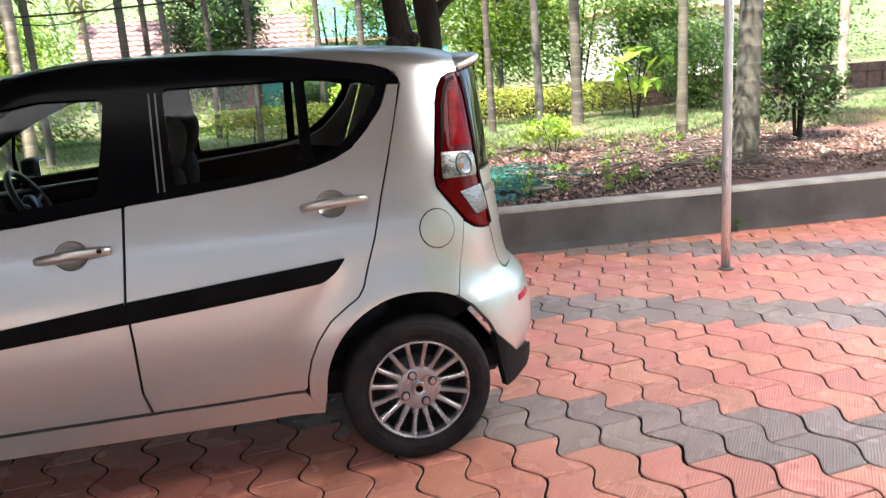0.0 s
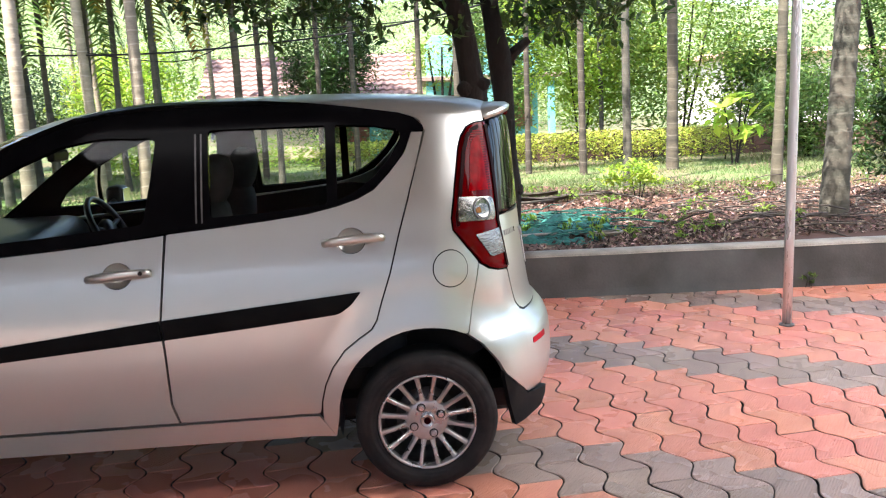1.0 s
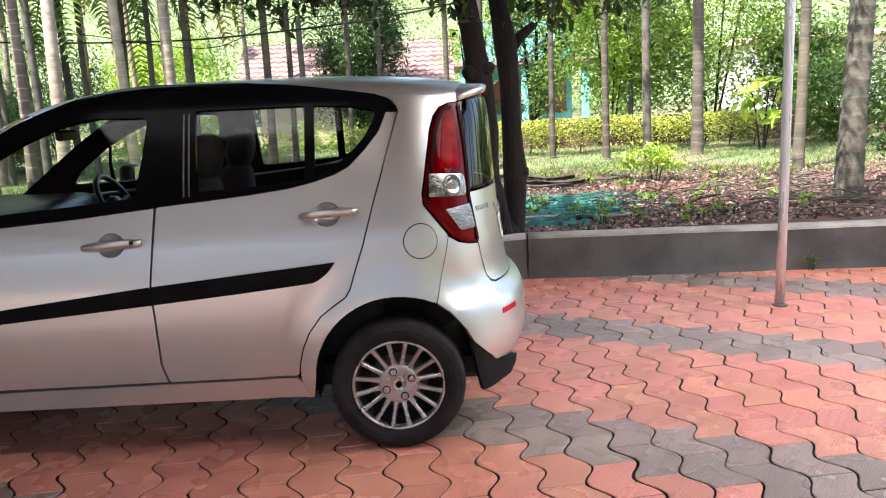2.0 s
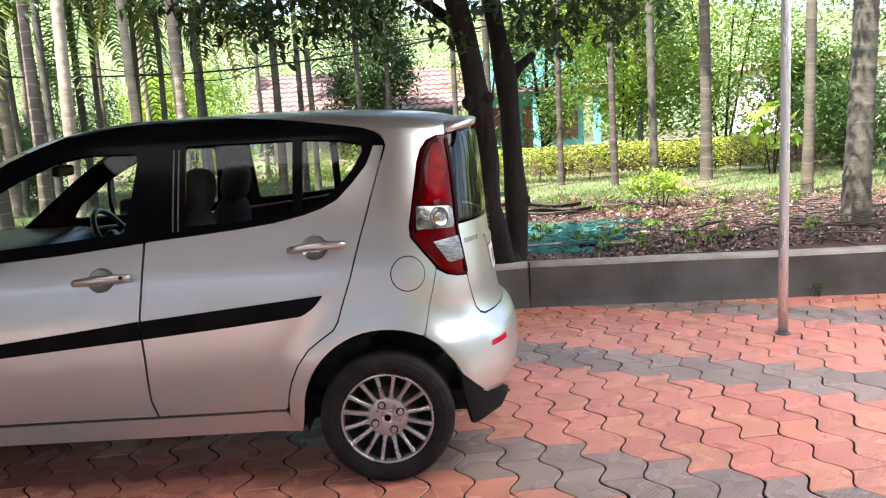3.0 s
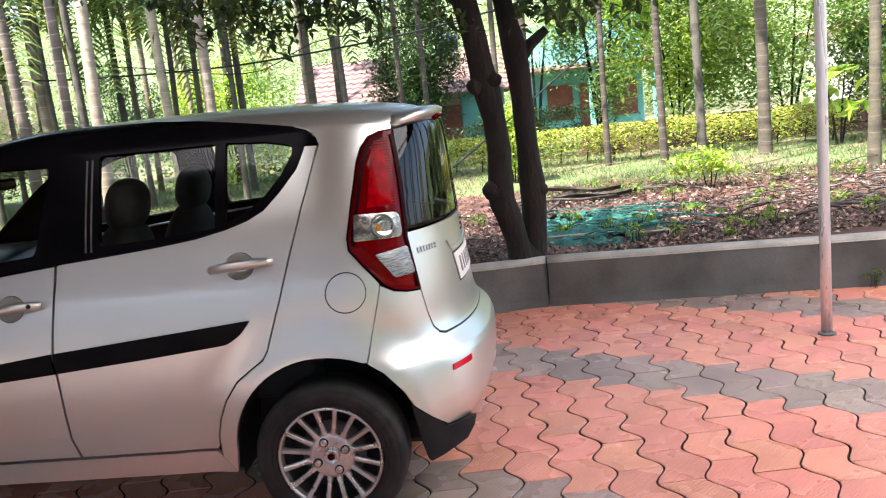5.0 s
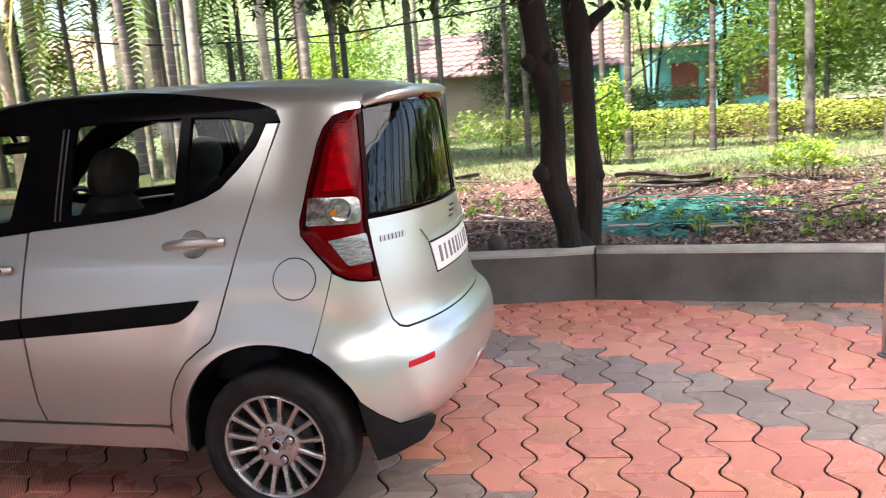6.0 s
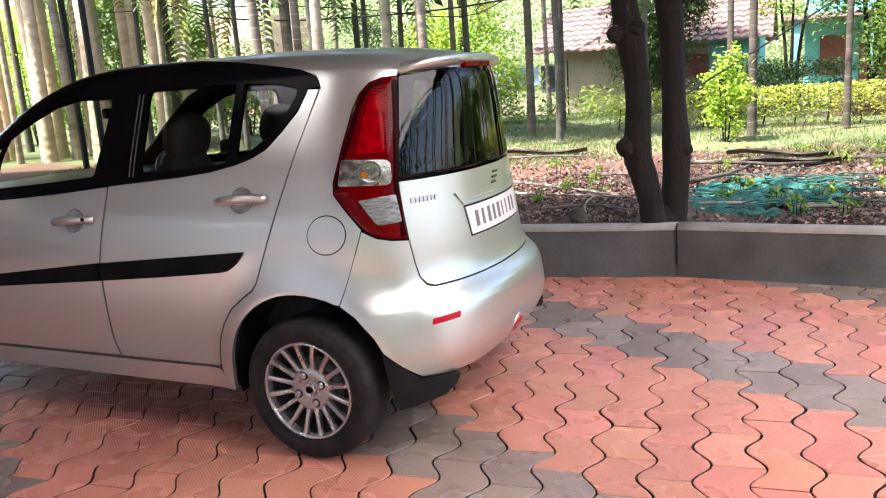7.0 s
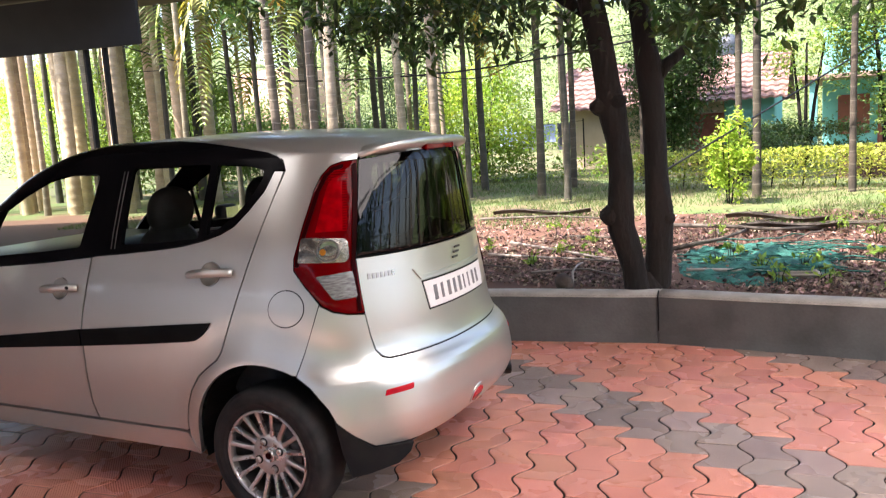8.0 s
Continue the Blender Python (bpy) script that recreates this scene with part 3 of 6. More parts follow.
    frame_ob = part("window_frame", patch([outer, front_win, rear_win, quarter_win], .003, .022, .045, 0, side), GLOSS_BLACK, car, "gloss black window surround")
    for nm, lp in (("front_pane", front_win), ("rear_pane", rear_win), ("quarter_pane", quarter_win)):
        g = part(nm, patch([inset(loop_of(lp), -.008)], -.010, .003, .08, 0, side), SIDE_GLASS, frame_ob)
    part("quarter_bar", patch([[(-1.685, 1.085), (-1.665, 1.085), (-1.665, 1.315), (-1.685, 1.305)]], -.004, .014, .05, 0, side), GLOSS_BLACK, frame_ob)
    # fine bright channel beside the door pillar
    for d in (0.0, .022):
        part("channel", patch([[(-.832 + d, 1.13), (-.826 + d, 1.13), (-.828 + d, 1.47), (-.834 + d, 1.47)]], .005, .004, .1, 0, side), ALLOY_DARK, frame_ob)
    # handles: a cup with a bar across it
    for nm, ob, cu, cz in (("handle", rear, -.222, 1.034), ("handle", door, -1.122, .949)):
        cup = patch([[(cu - .012 + .0535 * math.cos(k * math.tau / 22), cz + .0475 * math.sin(k * math.tau / 22)) for k in range(22)]], .0, .001, .012, 0, side, bulge=-.018)
        part("handle_cup", cup, PAINT, ob)
        bm = bmesh.new()
        pts, rad = [], []
        for i in range(13):
            t = i / 12
            u, z = cu - .120 + .236 * t, cz - .009 + .014 * t
            o = .012 + .026 * math.sin(math.pi * min(1, max(0, t * 1.04 - .02))) ** .5
            pts.append(skin(u, z, o)[0])
            rad.append(.0150 + .0045 * math.sin(math.pi * t) ** .7)
        tube(bm, pts, rad, 10)
        for f in bm.faces:
            f.smooth = True
        if side < 0:
            for v in bm.verts:
                v.co.y = 2 * CY - v.co.y
            bmesh.ops.reverse_faces(bm, faces=bm.faces[:])
        bar = part("handle", bm, PAINT, ob)
        if ob is door and side > 0:
            bm, at = bmesh.new(), skin(cu + .088, cz + .002, .044)[0]
            tube(bm, [at, at - Vector((0, .006, 0))], (.009, .008), 14)
            part("key_lock", bm, TRIM, bar, "round dark key lock")
    # tail lamp
    lamp = part("tail_lamp", patch([TAIL_LAMP], .010, .030, .03, .002, side, bulge=.010), LENS_RED, car, "tall red tail lamp")
    part("lamp_seal", patch([inset(loop_of(TAIL_LAMP), -.004)], .0015, .02, .05, 0, side), GLOSS_BLACK, lamp)
    part("clear_lens", patch([[(.228, 1.172, .01), (.438, 1.160, .03), (.436, 1.066, .03), (.214, 1.076, .01)]], .0225, .008, .02, 0, side, bulge=.004), LENS_PALE, lamp, "clear round indicator lens")
    part("lens_ring", patch([[(.345 + .052 * math.cos(k * math.tau / 24), 1.117 + .044 * math.sin(k * math.tau / 24)) for k in range(24)],
                             [(.345 + .046 * math.cos(k * math.tau / 24), 1.117 + .0385 * math.sin(k * math.tau / 24)) for k in range(24)]], .029, .006, .02, 0, side), ALLOY_DARK, lamp)
    part("lamp_bowl", patch([[(.350 + .043 * math.cos(k * math.tau / 20), 1.117 + .036 * math.sin(k * math.tau / 20)) for k in range(20)]], .0275, .003, .02, 0, side, bulge=-.004), LENS_BOWL, lamp)
    for k in range(2):
        part("lamp_edge", patch([[(.203 + k * .004, 1.06), (.219 + k * .004, 1.06), (.222 + k * .003, 1.10), (.262, 1.215), (.313, 1.345), (.352, 1.402), (.384, 1.424), (.44, 1.440), (.44, 1.455), (.375, 1.441), (.335, 1.412), (.293, 1.350), (.243, 1.215), (.204 + k * .003, 1.10)]], .0210 + k * .0006, .004, .04, k * .003, side), LENS_DARK, lamp)
    part("inner_lens", patch([[(.325, 1.30), (.352, 1.37, .02), (.384, 1.40, .01), (.43, 1.41, .01), (.415, 1.19), (.290, 1.19)]], .0212, .003, .02, 0, side, bulge=.002), LENS_INNER, lamp, "brighter red inner lens")
    part("bulb", patch([[(.322 + .014 * math.cos(k * math.tau / 12), 1.112 + .013 * math.sin(k * math.tau / 12)) for k in range(12)]], .029, .004, .02, 0, side), AMBER, lamp)
    part("reverse_lens", patch([[(.290, 1.018, .008), (.448, 1.030, .01), (.464, .926, .01), (.362, .922, .015)]], .0225, .008, .02, 0, side, bulge=.003), LENS_GREY, lamp, "grey ribbed reversing lens")
    part("lamp_strip", patch([[(.488, 1.45), (.512, 1.455), (.497, 1.28), (.462, 1.06), (.478, .87), (.462, .87), (.446, 1.06), (.474, 1.28)]], .0225, .006, .03, 0, side), LENS_DARK, lamp)
    for k in range(24):
        z = 1.19 + .0103 * k
        part("lens_rib", patch([[(.352 + .0003 * k, z), (.436 + .0011 * k, z), (.436 + .0011 * k, z + .0035), (.352 + .0003 * k, z + .0035)]], .0215, .003, .05, 0, side), LENS_INNER, lamp)


for side in (1, -1):
    build_flank(side)


def build_tail():
    lip = [(.2065, .640), (along(.711, .596), .596), (along(.777, .512), .512), (along(.806, .455), .455), (along(.865, .395), .395), (along(.921, .335), .335), (.66, .318), (.95, .300), (1.2, .290)]
    top = [(1.2, .656), (.75, .658), (.599, .660), (.561, .671), (.533, .702), (.515, .765), (.498, .852), (.42, .861), (.358, .876), (.3005, .908), (.2535, .77)]
    bumper = part("rear_bumper", patch([across(lip) + other(top)[::-1] + top], 0, .03, .03, .0015, 1), PAINT, car)
    for m in (lambda q: q, other):
        part("reflector", patch([m([(.553, .533, .006), (.560, .556, .006), (.690, .560, .006), (.684, .537, .006)])], .003, .006, .03, 0), REFLEX_RED, bumper, "slim red bumper reflector")
        flap = [(along(.796, .45), .47), (along(.808, .45), .453), (along(.867, .40), .393), (along(.923, .40), .333), (.668, .316), (.65, .280), (.59, .245), (along(.90, .40), .226), (along(.845, .40), .222), (along(.82, .40), .32)]
        part("valance", patch([m(flap)], -.004, .03, .04, .001, floor=.40), PLASTIC, car, "black plastic corner flap behind the wheel")
    part("fog_lamp", patch([[(1.250 + .064 * math.cos(k * math.tau / 20), .366 + .036 * math.sin(k * math.tau / 20)) for k in range(20)]], .008, .01, .03, 0), REFLEX_RED, bumper, "oval red fog lamp")
    part("fog_rim", patch([[(1.250 + .080 * math.cos(k * math.tau / 20), .366 + .050 * math.sin(k * math.tau / 20)) for k in range(20)]], .005, .01, .03, 0), PAINT, bumper)
    # tailgate
    left = [(.474, 1.078), (.483, .97), (.498, .853), (.514, .77), (.534, .704), (.563, .676), (.60, .664), (.75, .660), (1.1, .658)]
    gate = part("tailgate", patch([across(left)], .002, .02, .045, .0025, 1), PAINT, car)
    glass = [(.532, 1.474), (.510, 1.34), (.488, 1.20), (.472, 1.085), (.85, 1.085), (1.2, 1.085)]
    topg = [(1.2, 1.500), (.8, 1.492)]
    outer = glass + other(glass)[::-1] + other(topg) + topg[::-1][::-1]
    hole = [(.615, 1.455, .04), (.575, 1.26), (.556, 1.115, .04), (1.2, 1.113)]
    hole = hole + other(hole)[::-1]
    surround = part("rear_window_frame", patch([outer, hole], .001, .01, .05, .001, 1), GLOSS_BLACK, gate, "black-edged rear window")
    part("rear_pane", patch([inset(loop_of(outer), .004)], .004, .003, .05, 0, 1), REAR_GLASS, gate, "dark glossy rear window glass")
    # number plate in its recess, badges
    ends = (.888, 2 * BACK_U - .888)
    plate = part("number_plate", patch([[(ends[0] - .012, .930), (ends[0] + .020, .815), (ends[1] - .020, .815), (ends[1] + .012, .930)]], .007, .006, .06, 0), PLATE, gate, "white number plate with dark bars")
    part("plate_frame", patch([[(ends[0] - .022, .938), (ends[0] + .014, .807), (ends[1] - .014, .807), (ends[1] + .022, .938)]], .003, .006, .06, 0), TRIM, plate)
    widths = (.034, .026, .036, .034, .038, .020, .020, .036, .034)
    for g, wd in enumerate(widths):
        u = ends[0] + .075 + g * .0775
        part("plate_bar", patch([[(u, .840), (u + wd, .840), (u + wd - .004, .906), (u - .004, .906)]], .0085, .002, .04, 0), INK, plate)
    part("plate_hood", patch([[(.80, .995), (.86, .945), (1.2, .945), (2 * BACK_U - 1.2, .945), (2 * BACK_U - .86, .945), (2 * BACK_U - .80, .995), (2 * BACK_U - .83, .990), (2 * BACK_U - .87, .962), (1.2, .962), (.87, .962), (.83, .990)]], .010, .012, .05, 0), PAINT, gate)
    bm = bmesh.new()
    for dz, dy in ((.022, .012), (0, 0), (-.022, -.012)):
        c = Vector((section(BACK_U, 1.02)[0] + .004, CY, 1.02))
        box(bm, c + Vector((0, -.026 + dy, dz - .005)), c + Vector((.008, .026 + dy, dz + .005)), .002)
    part("emblem", bm, ALLOY_DARK, gate)
    for k in range(7):
        u = .525 + .0225 * k
        part("badge_bar", patch([[(u, .988), (u + .014, .988), (u + .014, 1.010), (u, 1.010)]], .006, .005, .05, 0), ALLOY, gate)
    # roof spoiler
    bm = bmesh.new()
    rows = []
    for i in range(25):
        t = -1 + i / 12
        y = CY + .455 * t
        e = 1 - abs(t) ** 3.0
        te = .805 + .150 * e ** .45
        zt = 1.490 + .054 * e ** .45
        rows.append([bm.verts.new(p) for p in ((.70 - .10 * abs(t) ** 2, y, 1.487 + .075 * e ** .55), (.82 - .06 * abs(t) ** 2, y, 1.489 + .070 * e ** .5), (te - .018, y, zt + .010), (te, y, zt), (te - .006, y, zt - .014 - .012 * e),
                                                (.90 - .10 * abs(t) ** 3, y, 1.486), (.78, y, 1.482))])
    for q, w in zip(rows, rows[1:]):
        for k in range(7):
            bm.faces.new((q[k], w[k], w[(k + 1) % 7], q[(k + 1) % 7]))
    bm.faces.new(rows[0])
    bm.faces.new(rows[-1][::-1])
    bmesh.ops.recalc_face_normals(bm, faces=bm.faces[:])
    spoiler = part("spoiler", bm, PAINT, car, "", True)
    bm = bmesh.new()
    box(bm, (.905, CY - .14, 1.492), (.951, CY + .14, 1.521), .006)
    part("brake_lamp", bm, LENS_RED, spoiler, "slim red high brake lamp")


build_tail()


def build_nose():
    bm = bmesh.new()
    ring_grid(bm, [.20, .26, .33, .40, .48, .56, .64, .70], .45)
    part("front_bumper", bm, PAINT, car)
    bm = bmesh.new()
    ring_grid(bm, [.703, .74, .78, .82, .86, .89, .92, .95, .98, 1.01, 1.035], .20, -.002)
    part("bonnet", bm, PAINT, car)
    bm = bmesh.new()
    ring_grid(bm, [1.036, 1.08, 1.14, 1.20, 1.26, 1.32, 1.38, 1.44, 1.50, 1.515], .50, -.006)
    part("windscreen", bm, SHIELD, car)
    for s in (1, -1):
        part("headlamp", patch([[(-2.86, .66, .03), (-2.62, .70, .02), (-2.60, .86, .04), (-2.80, .82, .05)]], .006, .02, .04, 0, s, bulge=.006), LENS_PALE, car)
        bm = bmesh.new()
        mx = -1.45 if s > 0 else -1.22
        box(bm, (mx - .05, CY - s * .99 - .08, 1.04), (mx + .05, CY - s * .99 + .08, 1.17), .035, None, 3)
        tube(bm, [(mx, CY - s * .76, 1.05), (mx, CY - s * .88, 1.07), (mx, CY - s * .95, 1.09)], .02, 8)
        arm = part("wing_mirror", bm, PAINT if s > 0 else TRIM, car, "", True)
        if s > 0:
            continue
        bm = bmesh.new()
        box(bm, (mx + .049, CY - s * .99 - .062, 1.057), (mx + .054, CY - s * .99 + .062, 1.153), .002)
        part("mirror_glass", bm, CHROME, arm, "clear mirror glass")
    bm = bmesh.new()
    box(bm, (-2.64, CY - .35, .40), (-2.585, CY + .35, .56), .02, None, 2)
    part("grille", bm, TRIM, car)


build_nose()


def revolve(bm, profile, centre, n=48, flip=False):
    """Turns (radius, depth) pairs round the axle, which runs along y."""
    rings = []
    for k in range(n):
        a = k * math.tau / n
        rings.append([bm.verts.new((centre[0] + r * math.cos(a), centre[1] + d, centre[2] + r * math.sin(a))) for r, d in profile])
    for q, w in zip(rings, rings[1:] + rings[:1]):
        for k in range(len(q) - 1):
            bm.faces.new((q[k], w[k], w[k + 1], q[k + 1]))
    bmesh.ops.recalc_face_normals(bm, faces=bm.faces[:])


def build_wheel(x, side, name="wheel"):
    """side 1: outer face towards -y."""
    hub = Vector((x - .020, CY - side * .748, .288))
    w = thing(name, "", "")
    w.parent = car
    w.location = hub - car.location
    w["label"] = "alloy wheel with many thin spokes and a worn tyre"
    o = -side
    bm = bmesh.new()
    prof = [(.198, o * .060), (.201, o * .082), (.214, o * .090), (.217, o * .0895), (.219, o * .0925), (.236, o * .097), (.239, o * .0955), (.242, o * .0975), (.262, o * .093), (.265, o * .0905), (.267, o * .091), (.282, o * .078), (.289, o * .060), (.291, o * .02), (.291, -o * .05), (.283, -o * .08), (.25, -o * .092), (.205, -o * .08), (.203, o * .06)]
    revolve(bm, prof, hub, 64)
    part("tyre", bm, RUBBER, w, "", True)
    bm = bmesh.new()
    revolve(bm, [(.186, o * .045), (.188, o * .080), (.1925, o * .088), (.1985, o * .087), (.2015, o * .078), (.199, o * .05)], hub, 64)
    part("rim_lip", bm, ALLOY, w, "", True)
    bm = bmesh.new()
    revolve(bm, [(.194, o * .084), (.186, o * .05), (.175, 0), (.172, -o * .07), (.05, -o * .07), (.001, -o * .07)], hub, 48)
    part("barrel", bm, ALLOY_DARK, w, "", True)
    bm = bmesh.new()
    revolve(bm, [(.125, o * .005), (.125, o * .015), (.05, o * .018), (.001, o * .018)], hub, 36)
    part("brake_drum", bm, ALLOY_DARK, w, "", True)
    bm = bmesh.new()
    revolve(bm, [(.001, o * .058), (.03, o * .058), (.040, o * .060), (.074, o * .064), (.086, o * .060), (.090, o * .048), (.088, o * .02)], hub, 40)
    part("hub_plate", bm, ALLOY, w, "", True)
    count = 16
    for k in range(count):
        bm = bmesh.new()
        secs = []
        for r, hw, d in ((.060, .0150, .058), (.088, .0125, .062), (.105, .0098, .066), (.140, .0092, .073), (.172, .0098, .078), (.190, .0120, .081)):
            secs.append([bm.verts.new((r, s * hw * f, o * (d - dd))) for s, f, dd in ((-1, 1, .02), (-1, .9, .004), (-1, .45, 0), (1, .45, 0), (1, .9, .004), (1, 1, .02))])
        for q, t in zip(secs, secs[1:]):
            for j in range(5):
                bm.faces.new((q[j], q[j + 1], t[j + 1], t[j]))
        bmesh.ops.recalc_face_normals(bm, faces=bm.faces[:])
        a = math.tau * (k + .5) / count
        rot = Matrix(((math.cos(a), -math.sin(a), 0, 0), (0, 0, 1, 0), (math.sin(a), math.cos(a), 0, 0), (0, 0, 0, 1)))
        bm.transform(Matrix.Translation(hub) @ rot)
        bmesh.ops.recalc_face_normals(bm, faces=bm.faces[:])
        part("spoke", bm, ALLOY, w)
    for k in range(4):
        a = math.tau * (k / 4 + .064)
        c = hub + Vector((.060 * math.cos(a), 0, .060 * math.sin(a)))
        bm = bmesh.new()
        revolve(bm, [(.0135, o * .056), (.0135, o * .070), (.010, o * .075), (.001, o * .076)], c, 12)
        part("wheel_nut", bm, ALLOY, w)
        # a raised black disc stands in for shade in the nut's recess
        bm = bmesh.new()
        revolve(bm, [(.0185, o * .058), (.0183, o * .0645), (.001, o * .0648)], c, 14)
        part("nut_shade", bm, TRIM, w, "black disc round the wheel nut, painted as the shade of its recess")
    bm = bmesh.new()
    revolve(bm, [(.001, o * .0715), (.022, o * .0715), (.024, o * .074), (.0275, o * .074), (.030, o * .066), (.031, o * .056)], hub, 24)
    part("hub_cap", bm, ALLOY, w, "", True)
    bm = bmesh.new()
    revolve(bm, [(.001, o * .0735), (.013, o * .0733), (.015, o * .0712)], hub, 16)
    part("cap_mark", bm, LENS_DARK, w, "small red mark on the cap")
    # wheel house
    bm = bmesh.new()
    rings = []
    for i in range(25):
        a = radians(30 + 165 * i / 24)
        rings.append([bm.verts.new((x - .018 + r * math.cos(a), CY - side * d, .331 + r * math.sin(a))) for r, d in ((.358, .80 - .14 * max(0, math.cos(a))), (.358, .52), (.001, .52))])
    for q, t in zip(rings, rings[1:]):
        for k in range(2):
            bm.faces.new((q[k], q[k + 1], t[k + 1], t[k]))
    part("wheel_house", bm, TRIM, car)
    return w


for wx in (HUB_X, HUB_X - 2.36):
    for side in (1, -1):
        build_wheel(wx, side)


def soft_box(lo, hi, r, m=None, taper=0.0):
    bm = bmesh.new()
    vs = box(bm, lo, hi, r, None, 4)
    if taper:
        zl, zh, cy = lo[2], hi[2], (lo[1] + hi[1]) / 2
        for v in bm.verts:
            v.co.y = cy + (v.co.y - cy) * (1 - taper * (v.co.z - zl) / (zh - zl))
    if m is not None:
        bm.transform(m)
    return bm


def pillow(centre, radii, m=None, power=3.2, taper=0.0):
    """A stuffed block: a sphere squared up, narrower towards its top."""
    bm = bmesh.new()
    bmesh.ops.create_uvsphere(bm, u_segments=28, v_segments=18, radius=1.0)
    for v in bm.verts:
        k = (abs(v.co.x) ** power + abs(v.co.y) ** power + abs(v.co.z) ** power) ** (-1 / power)
        c = v.co * k
        wide = 1 - taper * (c.z + 1) / 2
        v.co = Vector((centre[0] + c.x * radii[0], centre[1] + c.y * radii[1] * wide, centre[2] + c.z * radii[2]))
    if m is not None:
        bm.transform(m)
    return bm


def lean(x, z, deg):
    """A turn about a cross axis at (x, z): positive leans to the rear."""
    return Matrix.Translation((x, 0, z)) @ Matrix.Rotation(radians(deg), 4, "Y") @ Matrix.Translation((-x, 0, -z))


def build_cabin():
    for s in (-1, 1):
        c = CY + s * .36
        t = thing("front_seat", "", "")
        t.parent = car
        t.location = Vector((-.62, c, .5)) - car.location
        tilt = lean(-.42, .62, 14)
        part("seat_cushion", soft_box((-.98, c - .25, .45), (-.42, c + .25, .64), .07), SEAT, t, "", True)
        part("seat_back", pillow((-.52, c, .88), (.100, .25, .315), tilt, 2.9, .30), SEAT, t, "", True)
        part("headrest", pillow((-.53, c, 1.262), (.074, .135, .112), tilt, 2.5, .12), SEAT, t, "", True)
    c = CY
    t = thing("rear_seat", "", "")
    t.parent = car
    t.location = Vector((.2, c, .5)) - car.location
    tilt = lean(.36, .62, 14)
    part("seat_cushion", soft_box((-.12, c - .62, .45), (.42, c + .62, .62), .06), SEAT, t, "", True)
    part("seat_back", soft_box((.32, c - .60, .58), (.45, c + .60, 1.08), .06, tilt, .06), SEAT, t, "", True)
    for dy in (-.36, .36):
        part("headrest", pillow((.375, c + dy, 1.16), (.05, .13, .10), tilt, 2.9, .1), SEAT, t, "", True)
    bm = soft_box((-2.02, CY - .70, .62), (-1.27, CY + .70, 1.035), .10)
    for v in bm.verts:
        if v.co.z > .8:
            v.co.z += .035 * math.cos((v.co.y - CY) * 2)
    dash = part("dashboard", bm, CABIN, car, "", True)
    # wheel on the far side of the cabin
    c, bm = Vector((-1.07, CY + .36, .985)), bmesh.new()
    ax = Vector((.88, 0, .47)).normalized()
    e1, e2 = Vector((0, 1, 0)), ax.cross(Vector((0, 1, 0)))
    ring = [c + (e1 * math.cos(k * math.tau / 28) + e2 * math.sin(k * math.tau / 28)) * .185 for k in range(29)]
    tube(bm, ring, .016, 8, False)
    for a in (.2, math.pi - .2, -math.pi / 2):
        tube(bm, [c - ax * .02, c + (e1 * math.cos(a) + e2 * math.sin(a)) * .18], .014, 6)
    tube(bm, [c - ax * .06, c - ax * .01, c + ax * .015], (.05, .07, .055), 14)
    part("steering_wheel", bm, CABIN, car, "", True)
    bm = bmesh.new()
    box(bm, (-1.17, CY - .10, 1.365), (-1.135, CY + .10, 1.42), .015, None, 2)
    tube(bm, [(-1.16, CY, 1.42), (-1.20, CY, 1.50)], .012, 6)
    part("cabin_mirror", bm, TRIM, car)


build_cabin()


# ---- planting ----
LEAF_DARK = mat("dark_leaves", (0.035, 0.075, 0.018), 0.45, second=(0.06, 0.11, 0.025), scale=2, random_mix=0.5, translucent=0.35)
LEAF_MID = mat("green_leaves", (0.10, 0.18, 0.04), 0.5, second=(0.15, 0.24, 0.05), scale=1.2, random_mix=0.5, translucent=0.45)
LEAF_BRIGHT = mat("yellow_green_leaves", (0.16, 0.27, 0.035), 0.5, second=(0.24, 0.33, 0.05), scale=1.5, random_mix=0.45, translucent=0.5)
FROND = mat("palm_fronds", (0.09, 0.17, 0.03), 0.5, second=(0.20, 0.25, 0.045), scale=0.8, random_mix=0.4, translucent=0.45)
BARK = mat("dark_bark", (0.017, 0.012, 0.009), 0.95, second=(0.007, 0.0055, 0.0045), scale=6, bump=1.0, bump_scale=26, fine=0.35, stretch=(1, 1, 0.35))
PALM_BARK = mat("palm_bark", (0.23, 0.19, 0.135), 0.9, second=(0.13, 0.11, 0.075), random_mix=0.4, random_from="object", scale=3, bump=0.5, bump_scale=30, fine=0.25, stretch=(1, 1, 2.0))
PALM_MID = mat("brown_palm_bark", (0.080, 0.066, 0.045), 0.9, second=(0.042, 0.036, 0.025), random_mix=0.35, random_from="object", scale=3, bump=0.5, bump_scale=30, fine=0.25, stretch=(1, 1, 2.0))
PALM_DARK = mat("dark_palm_bark", (0.085, 0.075, 0.056), 0.9, second=(0.045, 0.046, 0.033), scale=3, bump=0.5, bump_scale=30, fine=0.25, stretch=(1, 1, 2.0))
BARK.node_tree.nodes["Bump"].inputs["Distance"].default_value = 0.022


